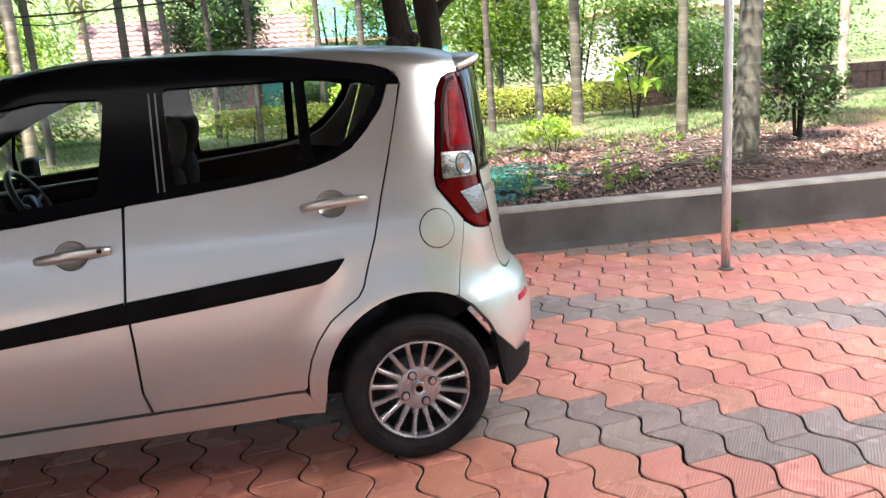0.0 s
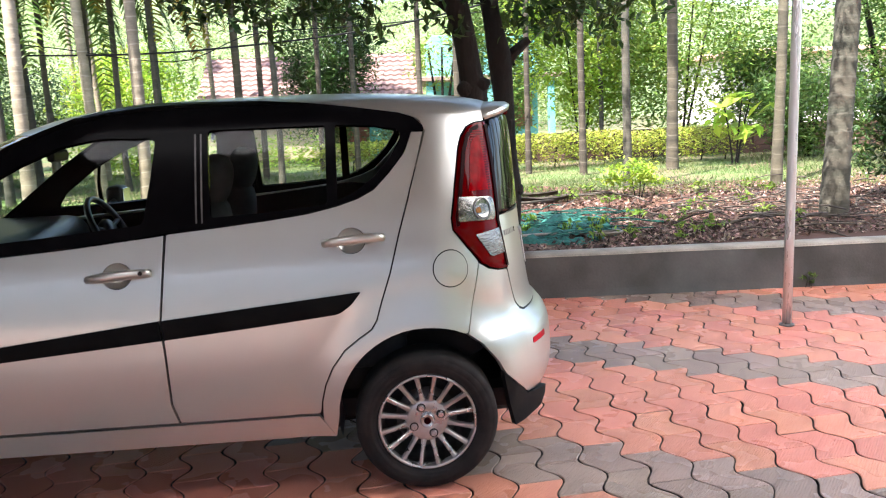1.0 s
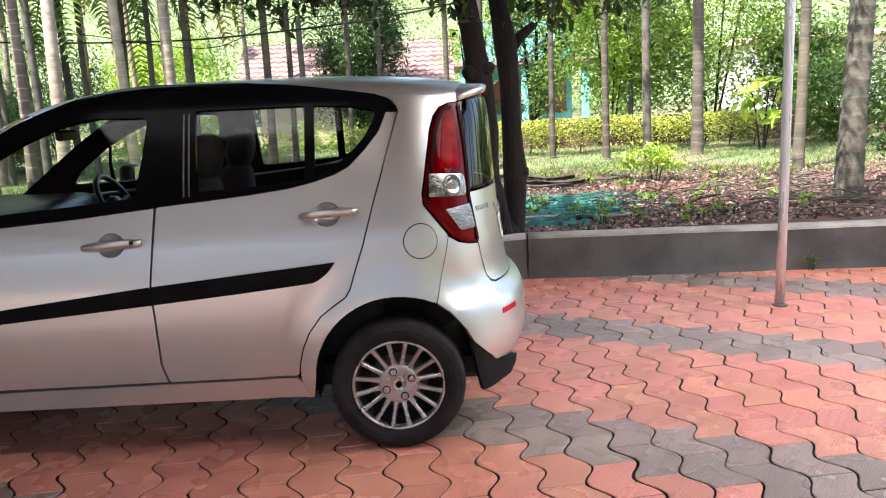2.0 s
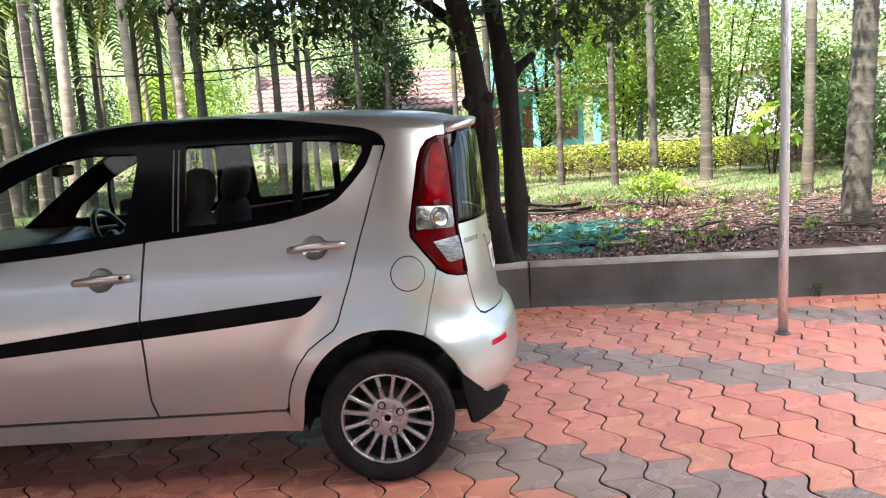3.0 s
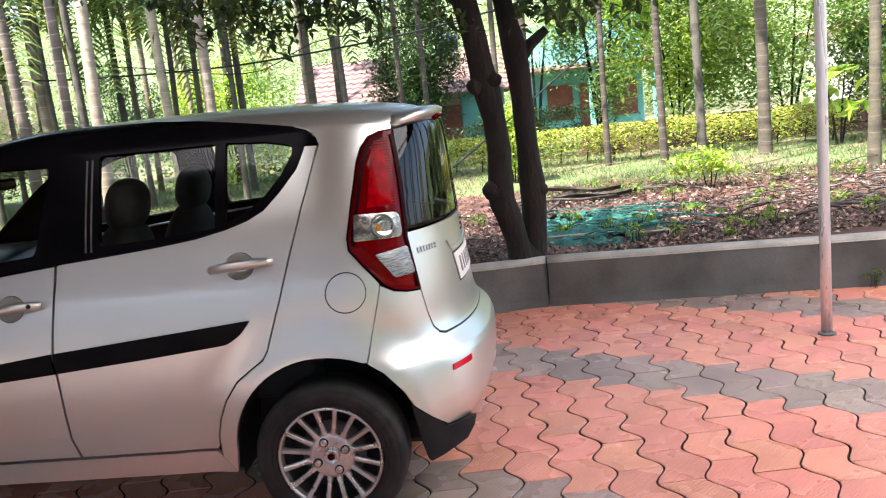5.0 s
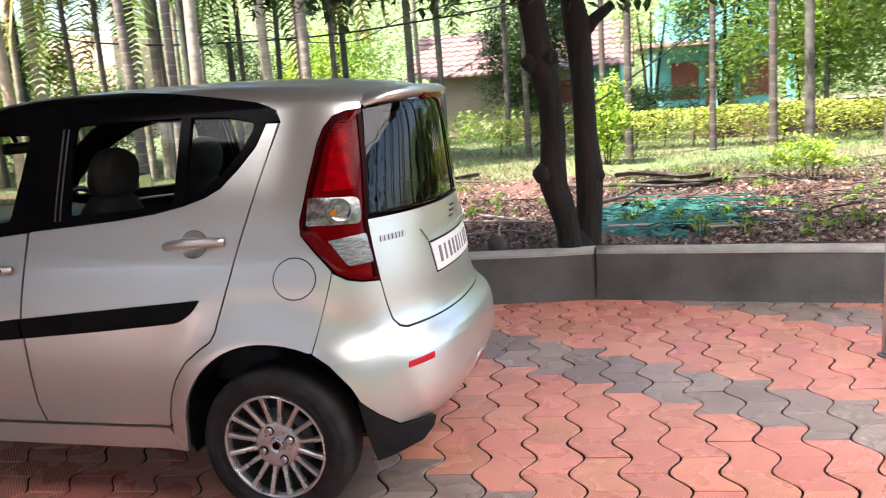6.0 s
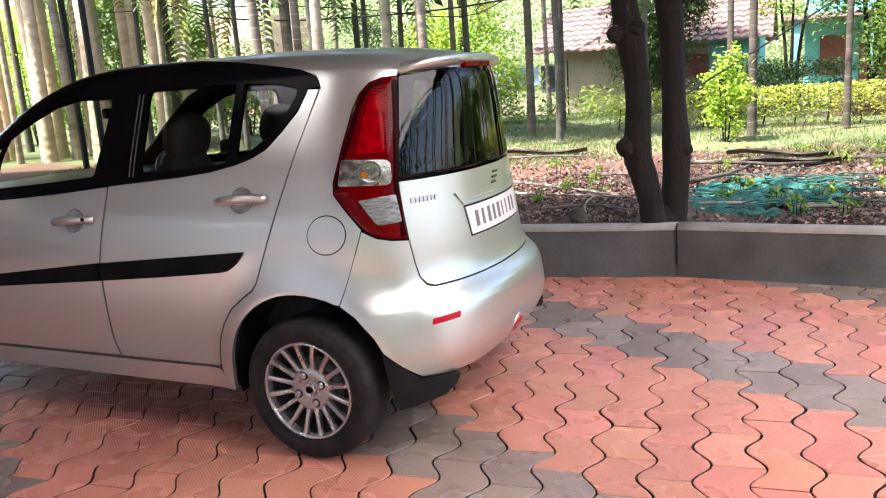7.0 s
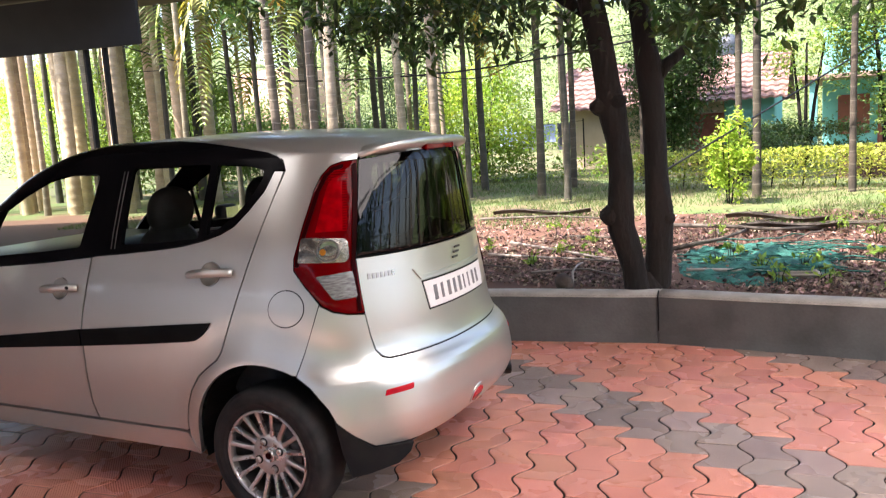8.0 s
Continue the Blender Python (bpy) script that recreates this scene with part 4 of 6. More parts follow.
def ringed(m, pale, share):
    """Pale leaf scars round a palm stem."""
    n, l = m.node_tree.nodes, m.node_tree.links
    geo, sep, wob = n.new("ShaderNodeNewGeometry"), n.new("ShaderNodeSeparateXYZ"), n.new("ShaderNodeTexNoise")
    wob.inputs["Scale"].default_value = 1.7
    add, mul, fr, lo, mx = n.new("ShaderNodeMath"), n.new("ShaderNodeMath"), n.new("ShaderNodeMath"), n.new("ShaderNodeMapRange"), n.new("ShaderNodeMix")
    add.operation, mul.operation, fr.operation = "ADD", "MULTIPLY", "FRACT"
    mul.inputs[1].default_value = 5.6
    lo.inputs[1].default_value, lo.inputs[2].default_value, lo.inputs[3].default_value, lo.inputs[4].default_value = 0.03, 0.13, share, 0.0
    mx.data_type = "RGBA"
    mx.inputs["B"].default_value = (*pale, 1)
    l.new(geo.outputs["Position"], sep.inputs[0])
    l.new(sep.outputs["Z"], mul.inputs[0])
    l.new(mul.outputs[0], add.inputs[0])
    l.new(wob.outputs["Fac"], add.inputs[1])
    l.new(geo.outputs["Position"], wob.inputs["Vector"])
    l.new(add.outputs[0], fr.inputs[0])
    l.new(fr.outputs[0], lo.inputs[0])
    l.new(lo.outputs[0], mx.inputs["Factor"])
    l.new(n["Hue/Saturation/Value"].outputs[0], mx.inputs["A"])
    l.new(mx.outputs["Result"], n["Principled BSDF"].inputs["Base Color"])


ringed(PALM_BARK, (0.38, 0.34, 0.27), 0.5)
ringed(PALM_MID, (0.17, 0.15, 0.115), 0.45)
ringed(PALM_DARK, (0.11, 0.105, 0.085), 0.4)
PALM_PALE = mat("pale_palm_bark", (0.52, 0.41, 0.26), 0.9, second=(0.36, 0.28, 0.17), random_mix=0.3, random_from="object", scale=3, bump=0.5, bump_scale=30, fine=0.25, stretch=(1, 1, 2.0))
ringed(PALM_PALE, (0.46, 0.42, 0.34), 0.4)
FROND_YELLOW = mat("yellowing_fronds", (0.24, 0.30, 0.045), 0.5, second=(0.42, 0.27, 0.045), scale=0.9, random_mix=0.4, translucent=0.5)
LITTER = mat("dry_leaves", (0.055, 0.031, 0.023), 0.85, second=(0.33, 0.235, 0.185), scale=9, random_mix=0.85)
PALE_WOOD = mat("bleached_wood", (0.36, 0.32, 0.28), 0.9, second=(0.20, 0.17, 0.145), scale=7, bump=0.4, bump_scale=50)
# brighter green, the glow of sun through leaves put into the colour
LEAF_LIT = mat("sunlit_leaves", (0.22, 0.34, 0.06), 0.5, second=(0.30, 0.40, 0.08), scale=1.5, random_mix=0.5, translucent=0.5)
LEAF_VIVID = mat("vivid_leaves", (0.30, 0.46, 0.05), 0.5, second=(0.42, 0.54, 0.07), scale=1.5, random_mix=0.4, translucent=0.5)
LEAF_HEDGE = mat("hedge_leaves", (0.26, 0.33, 0.04), 0.5, second=(0.38, 0.40, 0.07), scale=1.5, random_mix=0.45, translucent=0.45)
GRASS = mat("grass_blades", (0.10, 0.18, 0.045), 0.7, second=(0.17, 0.19, 0.075), scale=0.8, random_mix=0.25, translucent=0.4)
WOOD = mat("dead_wood", (0.045, 0.034, 0.028), 0.9, second=(0.125, 0.105, 0.088), scale=5, bump=0.5, bump_scale=50, random_mix=0.3)
NET = mat("green_net", (0.008, 0.065, 0.052), 0.75, second=(0.02, 0.15, 0.115), scale=14, bump=1.0, bump_scale=70, fine=0.4)
rng = np.random.RandomState(5)


def leaves(name, centres, size, material, droop=0.3, folds=True, narrow=0.42):
    """Many small pointed leaves, one at each centre, as one mesh."""
    n = len(centres)
    c = np.asarray(centres)
    yaw = rng.uniform(0, math.tau, n)
    pitch = rng.normal(-droop, 0.5, n)
    rollv = rng.normal(0, 0.5, n)
    s = size * rng.uniform(0.6, 1.3, n)
    d = np.stack([np.cos(yaw) * np.cos(pitch), np.sin(yaw) * np.cos(pitch), np.sin(pitch)], 1)
    side = np.stack([-np.sin(yaw), np.cos(yaw), np.zeros(n)], 1)
    up = np.cross(d, side)
    side2 = side * np.cos(rollv)[:, None] + up * np.sin(rollv)[:, None]
    up2 = np.cross(d, side2)
    w = (s * narrow)[:, None]
    base, tip = c - d * (s / 2)[:, None], c + d * (s / 2)[:, None] - up2 * 0.0
    mid = c + d * (s * 0.02)[:, None]
    l = mid + side2 * w / 2 + up2 * w * 0.18
    r = mid - side2 * w / 2 + up2 * w * 0.18
    verts = np.stack([base, l, tip, r], 1).reshape(-1, 3)
    faces = [(4 * i, 4 * i + 1, 4 * i + 2, 4 * i + 3) for i in range(n)]
    return soup(name, verts.tolist(), faces, material)


def cloud(centre, radii, n, clumps=14, tight=0.35, flat=1.0):
    """Places of leaves in uneven clumps inside an ellipsoid."""
    centre, radii = np.array(centre, float), np.array(radii, float)
    out = []
    for _ in range(clumps):
        v = rng.normal(size=3)
        v = v / np.linalg.norm(v) * rng.uniform(0.25, 1.0) ** 0.5
        k = centre + v * radii
        m = max(4, int(n / clumps * rng.uniform(0.5, 1.5)))
        out.append(k + rng.normal(size=(m, 3)) * radii * tight * np.array([1, 1, 0.75]) * 0.6)
    return np.concatenate(out)


def palm(x, y, r, lean_x=0.0, lean_y=0.0, height=7.5, dark=False, fronds=7, label="", bark=None, leaf=None, hang=0.0):
    z = rise(x, y) - 0.03
    t = thing("areca_palm", label or ("slender dark-stemmed areca palm in the garden" if dark else "slender pale ringed areca palm in the garden"), "palm", "areca palms of the grove", at=(x, y, z))
    bm = bmesh.new()
    pts, rad = [], []
    n = int(height / 0.17)
    for i in range(n + 1):
        f = i / n
        bx = lean_x * f * height + 0.05 * noise.noise(Vector((x, f * 2, 0)))
        by = lean_y * f * height + 0.05 * noise.noise(Vector((y, f * 2, 5)))
        zz = z + f * height
        rr = r * (1.18 - 0.18 * min(1, f * 9)) * (1 - 0.22 * f)
        for dz, k in ((0.0, 1.045), (0.02, 1.05), (0.035, 0.985)):
            pts.append((x + bx, y + by, zz + dz))
            rad.append(rr * k)
    tube(bm, pts, rad, 10)
    part("trunk", bm, bark or (PALM_DARK if dark else PALM_BARK), t, "", True)
    top = Vector(pts[-1])
    verts, faces = [], []
    for k in range(fronds):
        a = math.tau * (k + 0.4 * rng.rand()) / fronds
        ln = rng.uniform(1.5, 2.1)
        up = rng.uniform(0.3, 0.9)
        out = Vector((math.cos(a), math.sin(a), 0))
        sd = Vector((-math.sin(a), math.cos(a), 0))
        for j in range(58):
            f = (j + 1) / 58
            p = top + out * ln * (f - 0.32 * f * f) + Vector((0, 0, up * f * 1.4 - (2.0 + hang) * f * f * (1.1 - 0.5 * up)))
            wl = 0.62 * math.sin(math.pi * min(1, 0.12 + 0.86 * f)) ** 0.6
            along = (out + Vector((0, 0, -1.2 * f))) * 0.013
            for s in (-1, 1):
                bend = rng.uniform(0.35, 0.8)
                tip = p + sd * s * wl * (1 - 0.5 * bend) + out * 0.3 * wl + Vector((0, 0, -wl * bend))
                mid = p.lerp(tip, 0.5) + Vector((0, 0, 0.10 * wl))
                b = len(verts)
                verts += [tuple(p - along), tuple(p + along), tuple(mid + along * 1.2), tuple(mid - along * 1.2), tuple(tip)]
                faces += [(b, b + 1, b + 2, b + 3), (b + 3, b + 2, b + 4)]
    part_mesh("crown", soup("crown", verts, faces, leaf or FROND), None, t)
    return t


# grove: stems near the wall first, then the rows behind
STEMS = [
    (2.78, 12.75, 0.046, 0, 0), (3.47, 12.0, 0.053, .002, 0), (3.58, 10.1, 0.053, 0, 1), (5.02, 12.3, 0.086, -.012, 0), (5.45, 9.75, 0.065, .006, 0), (4.82, 7.32, 0.119, .02, 1),
    (-1.90, 13.2, 0.065, 0, 0), (-1.73, 14.5, 0.053, .004, 0), (-3.5, 14.5, 0.062, .0, 1), (1.61, 12.2, 0.056, 0, 0), (1.15, 14.4, 0.053, 0, 0), (-.79, 16.05, 0.053, 0, 0), (-.02, 13.2, 0.046, 0, 0), (-4.54, 16.9, 0.053, 0, 0),
]
GROVE = [(-6.4, 12.5), (-4.9, 11.0), (-6.0, 13.5), (-4.2, 10.5), (-5.5, 14.0), (-6.4, 17.0), (-3.8, 12.0), (-5.0, 16.0), (-3.0, 11.5), (-13.2, 12.0), (-11.4, 11.0), (-14.8, 14.0), (-12.6, 13.0),
         (-10.4, 11.5), (-14.0, 15.0), (-10.8, 12.5), (-12.6, 14.5), (-7.6, 11.0), (-10.1, 14.0), (-12.2, 17.0), (-12.1, 18.0), (-5.2, 10.5), (-8.3, 15.0), (-6.1, 12.5), (-8.3, 16.0), (-4.9, 11.5),
         (-9.0, 19.0), (-7.0, 20.5), (-15.5, 18.0), (-17.0, 15.0), (-3.6, 20.0), (-11.0, 21.0)]
SIDE_GROVE = [(8.2, 4.4), (9.4, 2.4), (9.6, 8.0), (11.0, 6.4), (10.4, 10.2), (12.6, 8.4), (13.2, 5.2), (11.8, 3.4), (14.6, 7.0), (12.4, 11.4), (10.2, 12.6), (15.4, 3.6), (13.8, 9.8), (12.9, 1.4), (15.8, .2), (11.6, -.6)]


def build_palms():
    for x, y, r, lx, dark in STEMS:
        palm(x, y, r, lx, 0.0, 8.0, bool(dark), 6, bark=None if dark else PALM_MID)
    for k, (x, y) in enumerate(GROVE):
        palm(x, y, (.060, .075, .055, .085, .066)[k % 5], (-.03, .012, -.015, .02, -.008, 0.0, -.022)[k % 7], rng.uniform(-.01, .01), (8.0, 7.2, 5.0, 7.8, 4.4, 8.2)[k % 6], k % 7 == 4, 7)
    for k in range(20):
        x, y = -14.2 + .28 * k + .12 * rng.rand(), (11.6, 12.6, 11.2, 13.2, 12.1)[k % 5]
        palm(x, y, (.115, .15, .13, .10)[k % 4], (.01, -.012, .004)[k % 3], 0.0, (8.0, 7.0, 7.6)[k % 3], False, 6, "pale cream-stemmed areca palm in a close row", PALM_PALE)
    for x, y, h, lx, leaf in ((-4.85, 13.2, 4.2, -.02, FROND), (-4.25, 13.3, 4.1, .01, FROND), (-3.75, 13.1, 4.25, 0, FROND_YELLOW), (-3.15, 13.0, 4.3, .01, FROND_YELLOW), (-9.2, 12.2, 4.6, 0, FROND), (-7.4, 12.1, 4.2, -.02, FROND),
                              (-6.8, 12.0, 4.35, .01, FROND_YELLOW), (-5.8, 12.2, 4.1, 0, FROND), (5.0, 16.4, 4.4, 0, FROND), (-1.2, 12.4, 4.6, 0, FROND)):
        palm(x, y, .05, lx, 0.0, h, True, 8, "young areca palm with drooping yellow-green fronds", None, leaf, 1.3)
    for k, (x, y) in enumerate(SIDE_GROVE):
        palm(x, y, (.10, .085, .12)[k % 3], (-.01, .015, 0.0)[k % 3], 0.0, (8.0, 7.0, 7.6)[k % 3], k % 4 == 1, 7)


build_palms()


def build_tree():
    """The double-stemmed tree behind the planter wall."""
    z = .30
    t = thing("tree", "dark-barked tree with two stems from one foot and hanging leafy twigs", "tree", at=(1.27, 6.33, z))
    bm = bmesh.new()
    lefts = [(1.27, 6.17, .24, .115), (1.26, 6.16, .36, .092), (1.245, 6.15, .50, .086), (1.198, 6.15, .69, .096), (1.160, 6.15, .80, .100), (1.152, 6.15, .89, .104), (1.160, 6.15, 1.0, .092), (1.170, 6.15, 1.2, .090), (1.152, 6.15, 1.43, .086),
             (1.128, 6.15, 1.58, .098), (1.110, 6.15, 1.69, .106), (1.090, 6.15, 1.82, .092), (1.064, 6.15, 2.02, .090), (1.020, 6.16, 2.25, .092), (.970, 6.17, 2.48, .092), (.86, 6.25, 2.9, .078), (.66, 6.4, 3.5, .06), (.45, 6.5, 4.2, .04)]
    rights = [(1.37, 6.31, .24, .115), (1.378, 6.32, .36, .098), (1.398, 6.32, .65, .096), (1.402, 6.32, .78, .099), (1.402, 6.32, .90, .102), (1.392, 6.32, 1.05, .090), (1.386, 6.32, 1.2, .083), (1.376, 6.32, 1.6, .083), (1.362, 6.32, 1.80, .092), (1.348, 6.32, 1.95, .096),
              (1.318, 6.32, 2.12, .080), (1.295, 6.33, 2.26, .072), (1.262, 6.34, 2.52, .078), (1.25, 6.35, 3.1, .07), (1.35, 6.4, 3.8, .055), (1.5, 6.5, 4.6, .035)]
    tube(bm, [p[:3] for p in lefts], [p[3] for p in lefts], 16)
    part("stem", bm, BARK, t, "", True)
    bm = bmesh.new()
    tube(bm, [p[:3] for p in rights], [p[3] for p in rights], 16)
    part("stem", bm, BARK, t, "", True)
    bm = bmesh.new()
    tube(bm, [(1.33, 6.25, .24), (1.325, 6.25, .36), (1.32, 6.25, .46)], (.15, .10, .03), 14)
    part("foot", bm, BARK, t, "", True)
    for pts, rad in ((((1.38, 6.33, 1.86), (1.47, 6.36, 1.96), (1.60, 6.40, 2.06)), (.062, .046, .034)),
                     (((1.12, 6.13, .89), (1.065, 6.09, .905), (1.03, 6.07, .905)), (.092, .072, .03)),
                     (((1.07, 6.13, 1.68), (1.02, 6.08, 1.685), (.992, 6.05, 1.69)), (.085, .06, .03)),
                     (((1.13, 6.12, 1.70), (1.20, 6.08, 1.72), (1.225, 6.06, 1.73)), (.07, .05, .02)),
                     (((1.45, 6.30, .85), (1.49, 6.28, .87), (1.505, 6.27, .875)), (.07, .05, .02))):
        bm = bmesh.new()
        tube(bm, pts, rad, 12)
        part("stub", bm, BARK, t, "", True)
    limbs = [((1.0, 6.35, 2.3), (.2, 6.1, 2.9), (-.9, 5.9, 2.95), .05), ((.8, 6.4, 2.9), (-.2, 6.8, 3.2), (-1.3, 7.0, 3.0), .05), ((1.25, 6.35, 2.7), (2.0, 6.4, 3.0), (2.9, 6.5, 2.95), .05),
             ((1.25, 6.35, 3.0), (1.8, 7.2, 3.2), (2.4, 7.9, 3.0), .045), ((1.25, 6.35, 2.6), (1.5, 5.8, 2.95), (2.0, 5.3, 3.15), .04), ((.7, 6.4, 3.2), (.8, 5.6, 3.5), (.6, 4.8, 3.6), .04)]
    for a, b, c, r in limbs:
        bm = bmesh.new()
        tube(bm, [a, b, c], (r, r * .7, r * .35), 8)
        part("limb", bm, BARK, t, "", True)
    pts = []
    for c, n in (((-.9, 6.2, 2.52), 300), ((-.45, 6.2, 2.60), 260), ((.06, 6.2, 2.55), 260), ((.55, 6.2, 2.45), 220), ((.72, 6.15, 2.20), 90), ((.33, 6.2, 2.32), 90), ((-2.6, 6.4, 2.80), 200), ((-1.7, 6.5, 2.75), 200), ((1.69, 6.3, 2.45), 200),
                 ((2.05, 6.3, 2.52), 220), ((1.72, 6.25, 2.24), 70), ((2.45, 6.3, 2.30), 90), ((2.6, 6.5, 2.55), 160), ((.2, 6.7, 2.9), 200), ((1.1, 6.3, 2.62), 160), ((-1.2, 6.4, 2.75), 200), ((3.2, 6.6, 2.8), 160), ((-.78, 6.2, 2.42), 170), ((-.55, 6.2, 2.34), 120), ((-.6, 6.2, 2.2), 40), ((-.02, 6.2, 2.36), 90), ((1.5, 6.2, 2.36), 170), ((1.62, 6.2, 2.16), 60), ((1.82, 6.2, 2.34), 120), ((2.1, 6.2, 2.38), 90)):
        for _ in range(max(3, n // 16)):
            k = np.array(c) + rng.normal(size=3) * np.array([.26, .22, .10])
            pts.append(k + rng.normal(size=(16, 3)) * np.array([.07, .07, .06]))
    for _ in range(260):
        a = rng.uniform(0, math.tau)
        rr = 3.2 * math.sqrt(rng.rand())
        k = np.array([.8 + rr * math.cos(a), 6.6 + rr * .8 * math.sin(a), 3.2 + 2.6 * rng.rand() ** 1.2])
        pts.append(k + rng.normal(size=(34, 3)) * np.array([.22, .22, .13]))
    part_mesh("crown", leaves("crown", np.concatenate(pts), .105, LEAF_DARK, .5), None, t)


build_tree()


def bush(x, y, rx, ry, z0, z1, n, size, material, label, category="bush", name="bush", stem=0.0, clumps=16, group=""):
    g = rise(x, y)
    t = thing(name, label, category, group, at=(x, y, g))
    bm = bmesh.new()
    for k in range(5 if not stem else 3):
        a = k * 2.4
        q = (0.35 if not stem else 0.5)
        w = stem or .018
        tube(bm, [(x + .03 * math.cos(a), y + .03 * math.sin(a), g - .04), (x + q * rx * .5 * math.cos(a), y + q * ry * .5 * math.sin(a), g + (z1 - g) * .45), (x + q * rx * math.cos(a), y + q * ry * math.sin(a), g + (z1 - g) * .85)], (w, w * .75, w * .4), 6)
    part("stem", bm, BARK, t)
    part_mesh("crown", leaves("crown", cloud((x, y, (z0 + z1) / 2), (rx, ry, (z1 - z0) / 2), int(n * (3.8 if size > .12 else 1)), int(clumps * 1.9)), size * (.56 if size > .12 else 1), material), None, t)
    return t


def build_bushes():
    bush(-4.6, 17.0, 1.35, .9, .6, 3.1, 2600, .20, LEAF_VIVID, "bright yellow-green shrub at the edge of the grove", clumps=26)
    bush(-.85, 19.4, 1.0, .8, .6, 5.4, 6000, .19, LEAF_DARK, "tall dark dense shrub in front of the tiled house", clumps=24)
    bush(3.6, 20.5, 1.2, .9, .8, 5.4, 4200, .22, LEAF_MID, "small green tree by the boundary wall", "tree", "small_tree", .06, 22)
    bush(1.95, 19.8, .75, .5, 2.1, 3.5, 260, .20, LEAF_BRIGHT, "small dark-limbed tree with few bright leaves before the turquoise wall", "tree", "small_tree", .05, 8)
    bush(6.15, 8.3, .45, .35, .45, 1.75, 800, .16, LEAF_DARK, "leafy dark shrub climbing round a palm", clumps=14)
    bush(6.9, 16.8, 2.0, 1.4, .9, 5.8, 4800, .22, LEAF_LIT, "leafy bright green tree behind the hedge", "tree", "small_tree", .028, 44)
    bush(4.8, 17.2, 1.3, 1.0, .8, 5.2, 3400, .24, LEAF_VIVID, "light green tree behind the hedge", "tree", "small_tree", .022, 34)
    bush(9.3, 17.6, 1.2, 1.0, .7, 2.9, 2600, .22, LEAF_MID, "green shrub before the pale house", clumps=20)
    bush(8.0, 13.6, .9, .8, .45, 2.2, 1700, .18, LEAF_MID, "leafy shrub beside the low brick wall", clumps=14)
    bush(10.8, 15.5, 1.9, 1.2, .8, 5.2, 3400, .22, LEAF_MID, "green tree at the side of the grove", "tree", "small_tree", .08, 24)
    bush(1.30, 11.5, .30, .25, .50, 1.55, 460, .15, LEAF_VIVID, "young leafy plant in the grass", "plant", "plant", .012, 9)
    bush(3.46, 9.25, .36, .22, .46, .84, 190, .13, LEAF_VIVID, "low bright green plant in the soil", "plant", "plant", .008, 8)
    bush(1.85, 19.0, 1.2, .7, .6, 1.5, 1500, .16, LEAF_DARK, "rounded dark shrub before the turquoise house", clumps=16)
    bush(-7.5, 15.5, 1.1, 1.0, .5, 2.2, 1800, .17, LEAF_MID, "undergrowth shrub between the palms", clumps=16)
    bush(-10.5, 17.0, 1.3, 1.0, .5, 2.6, 1800, .18, LEAF_MID, "undergrowth shrub between the palms", clumps=16)
    bush(-9.0, 21.0, 1.6, 1.0, .5, 3.6, 2200, .2, LEAF_DARK, "dark undergrowth deep in the grove", clumps=18)
    bush(-13.4, 14.6, 1.5, .7, .5, 4.2, 2600, .2, LEAF_BRIGHT, "sunlit yellow-green shrub behind the close row of palms", clumps=20)
    bush(-10.6, 14.4, 1.3, .7, .5, 3.6, 2200, .2, LEAF_BRIGHT, "sunlit yellow-green shrub behind the close row of palms", clumps=18)
    bush(-17.2, 16.2, 2.1, .8, .5, 4.8, 3400, .2, LEAF_VIVID, "sunlit yellow-green thicket beside the close row of palms", clumps=26)
    bush(-15.0, 20.0, 1.8, 1.2, .5, 3.6, 2200, .22, LEAF_BRIGHT, "sunlit undergrowth deep in the grove", clumps=18)
    bush(6.2, 12.6, .5, .35, .7, 1.75, 9, .62, LEAF_VIVID, "young banana plant with broad bright leaves", "plant", "banana_plant", .018, 7)
    bush(1.1, 16.2, 1.0, .5, .5, 1.35, 900, .15, LEAF_DARK, "dark rounded shrub behind the hedge", clumps=12)
    for x, y, s in ((2.35, 7.15, .12), (1.7, 7.2, .09), (2.2, 6.55, .1), (3.6, 7.9, .13), (4.9, 8.9, .12), (1.5, 8.6, .1), (-.6, 7.8, .1), (.1, 7.1, .09), (2.9, 8.6, .12), (2.9, 7.6, .11), (.55, 7.5, .10), (3.15, 6.6, .10), (3.4, 6.9, .12), (1.75, 7.6, .10), (.35, 8.3, .12), (2.6, 9.2, .14), (4.1, 7.4, .10), (4.4, 8.4, .12), (-.2, 8.8, .12), (2.95, 6.45, .09), (2.05, 7.0, .13), (2.5, 6.6, .12), (3.8, 8.2, .16), (3.2, 7.3, .14), (4.2, 6.9, .13), (.9, 8.0, .14), (.2, 7.7, .12), (3.0, 9.8, .18), (4.3, 9.3, .18), (5.0, 9.5, .16), (2.2, 9.9, .16)):
        bush(x, y, s, s, rise(x, y) + .02, rise(x, y) + .16, 34, .07, LEAF_BRIGHT, "small green weed among the dry leaves", "weed", "weed", .004, 4, "weeds in the soil")


build_bushes()


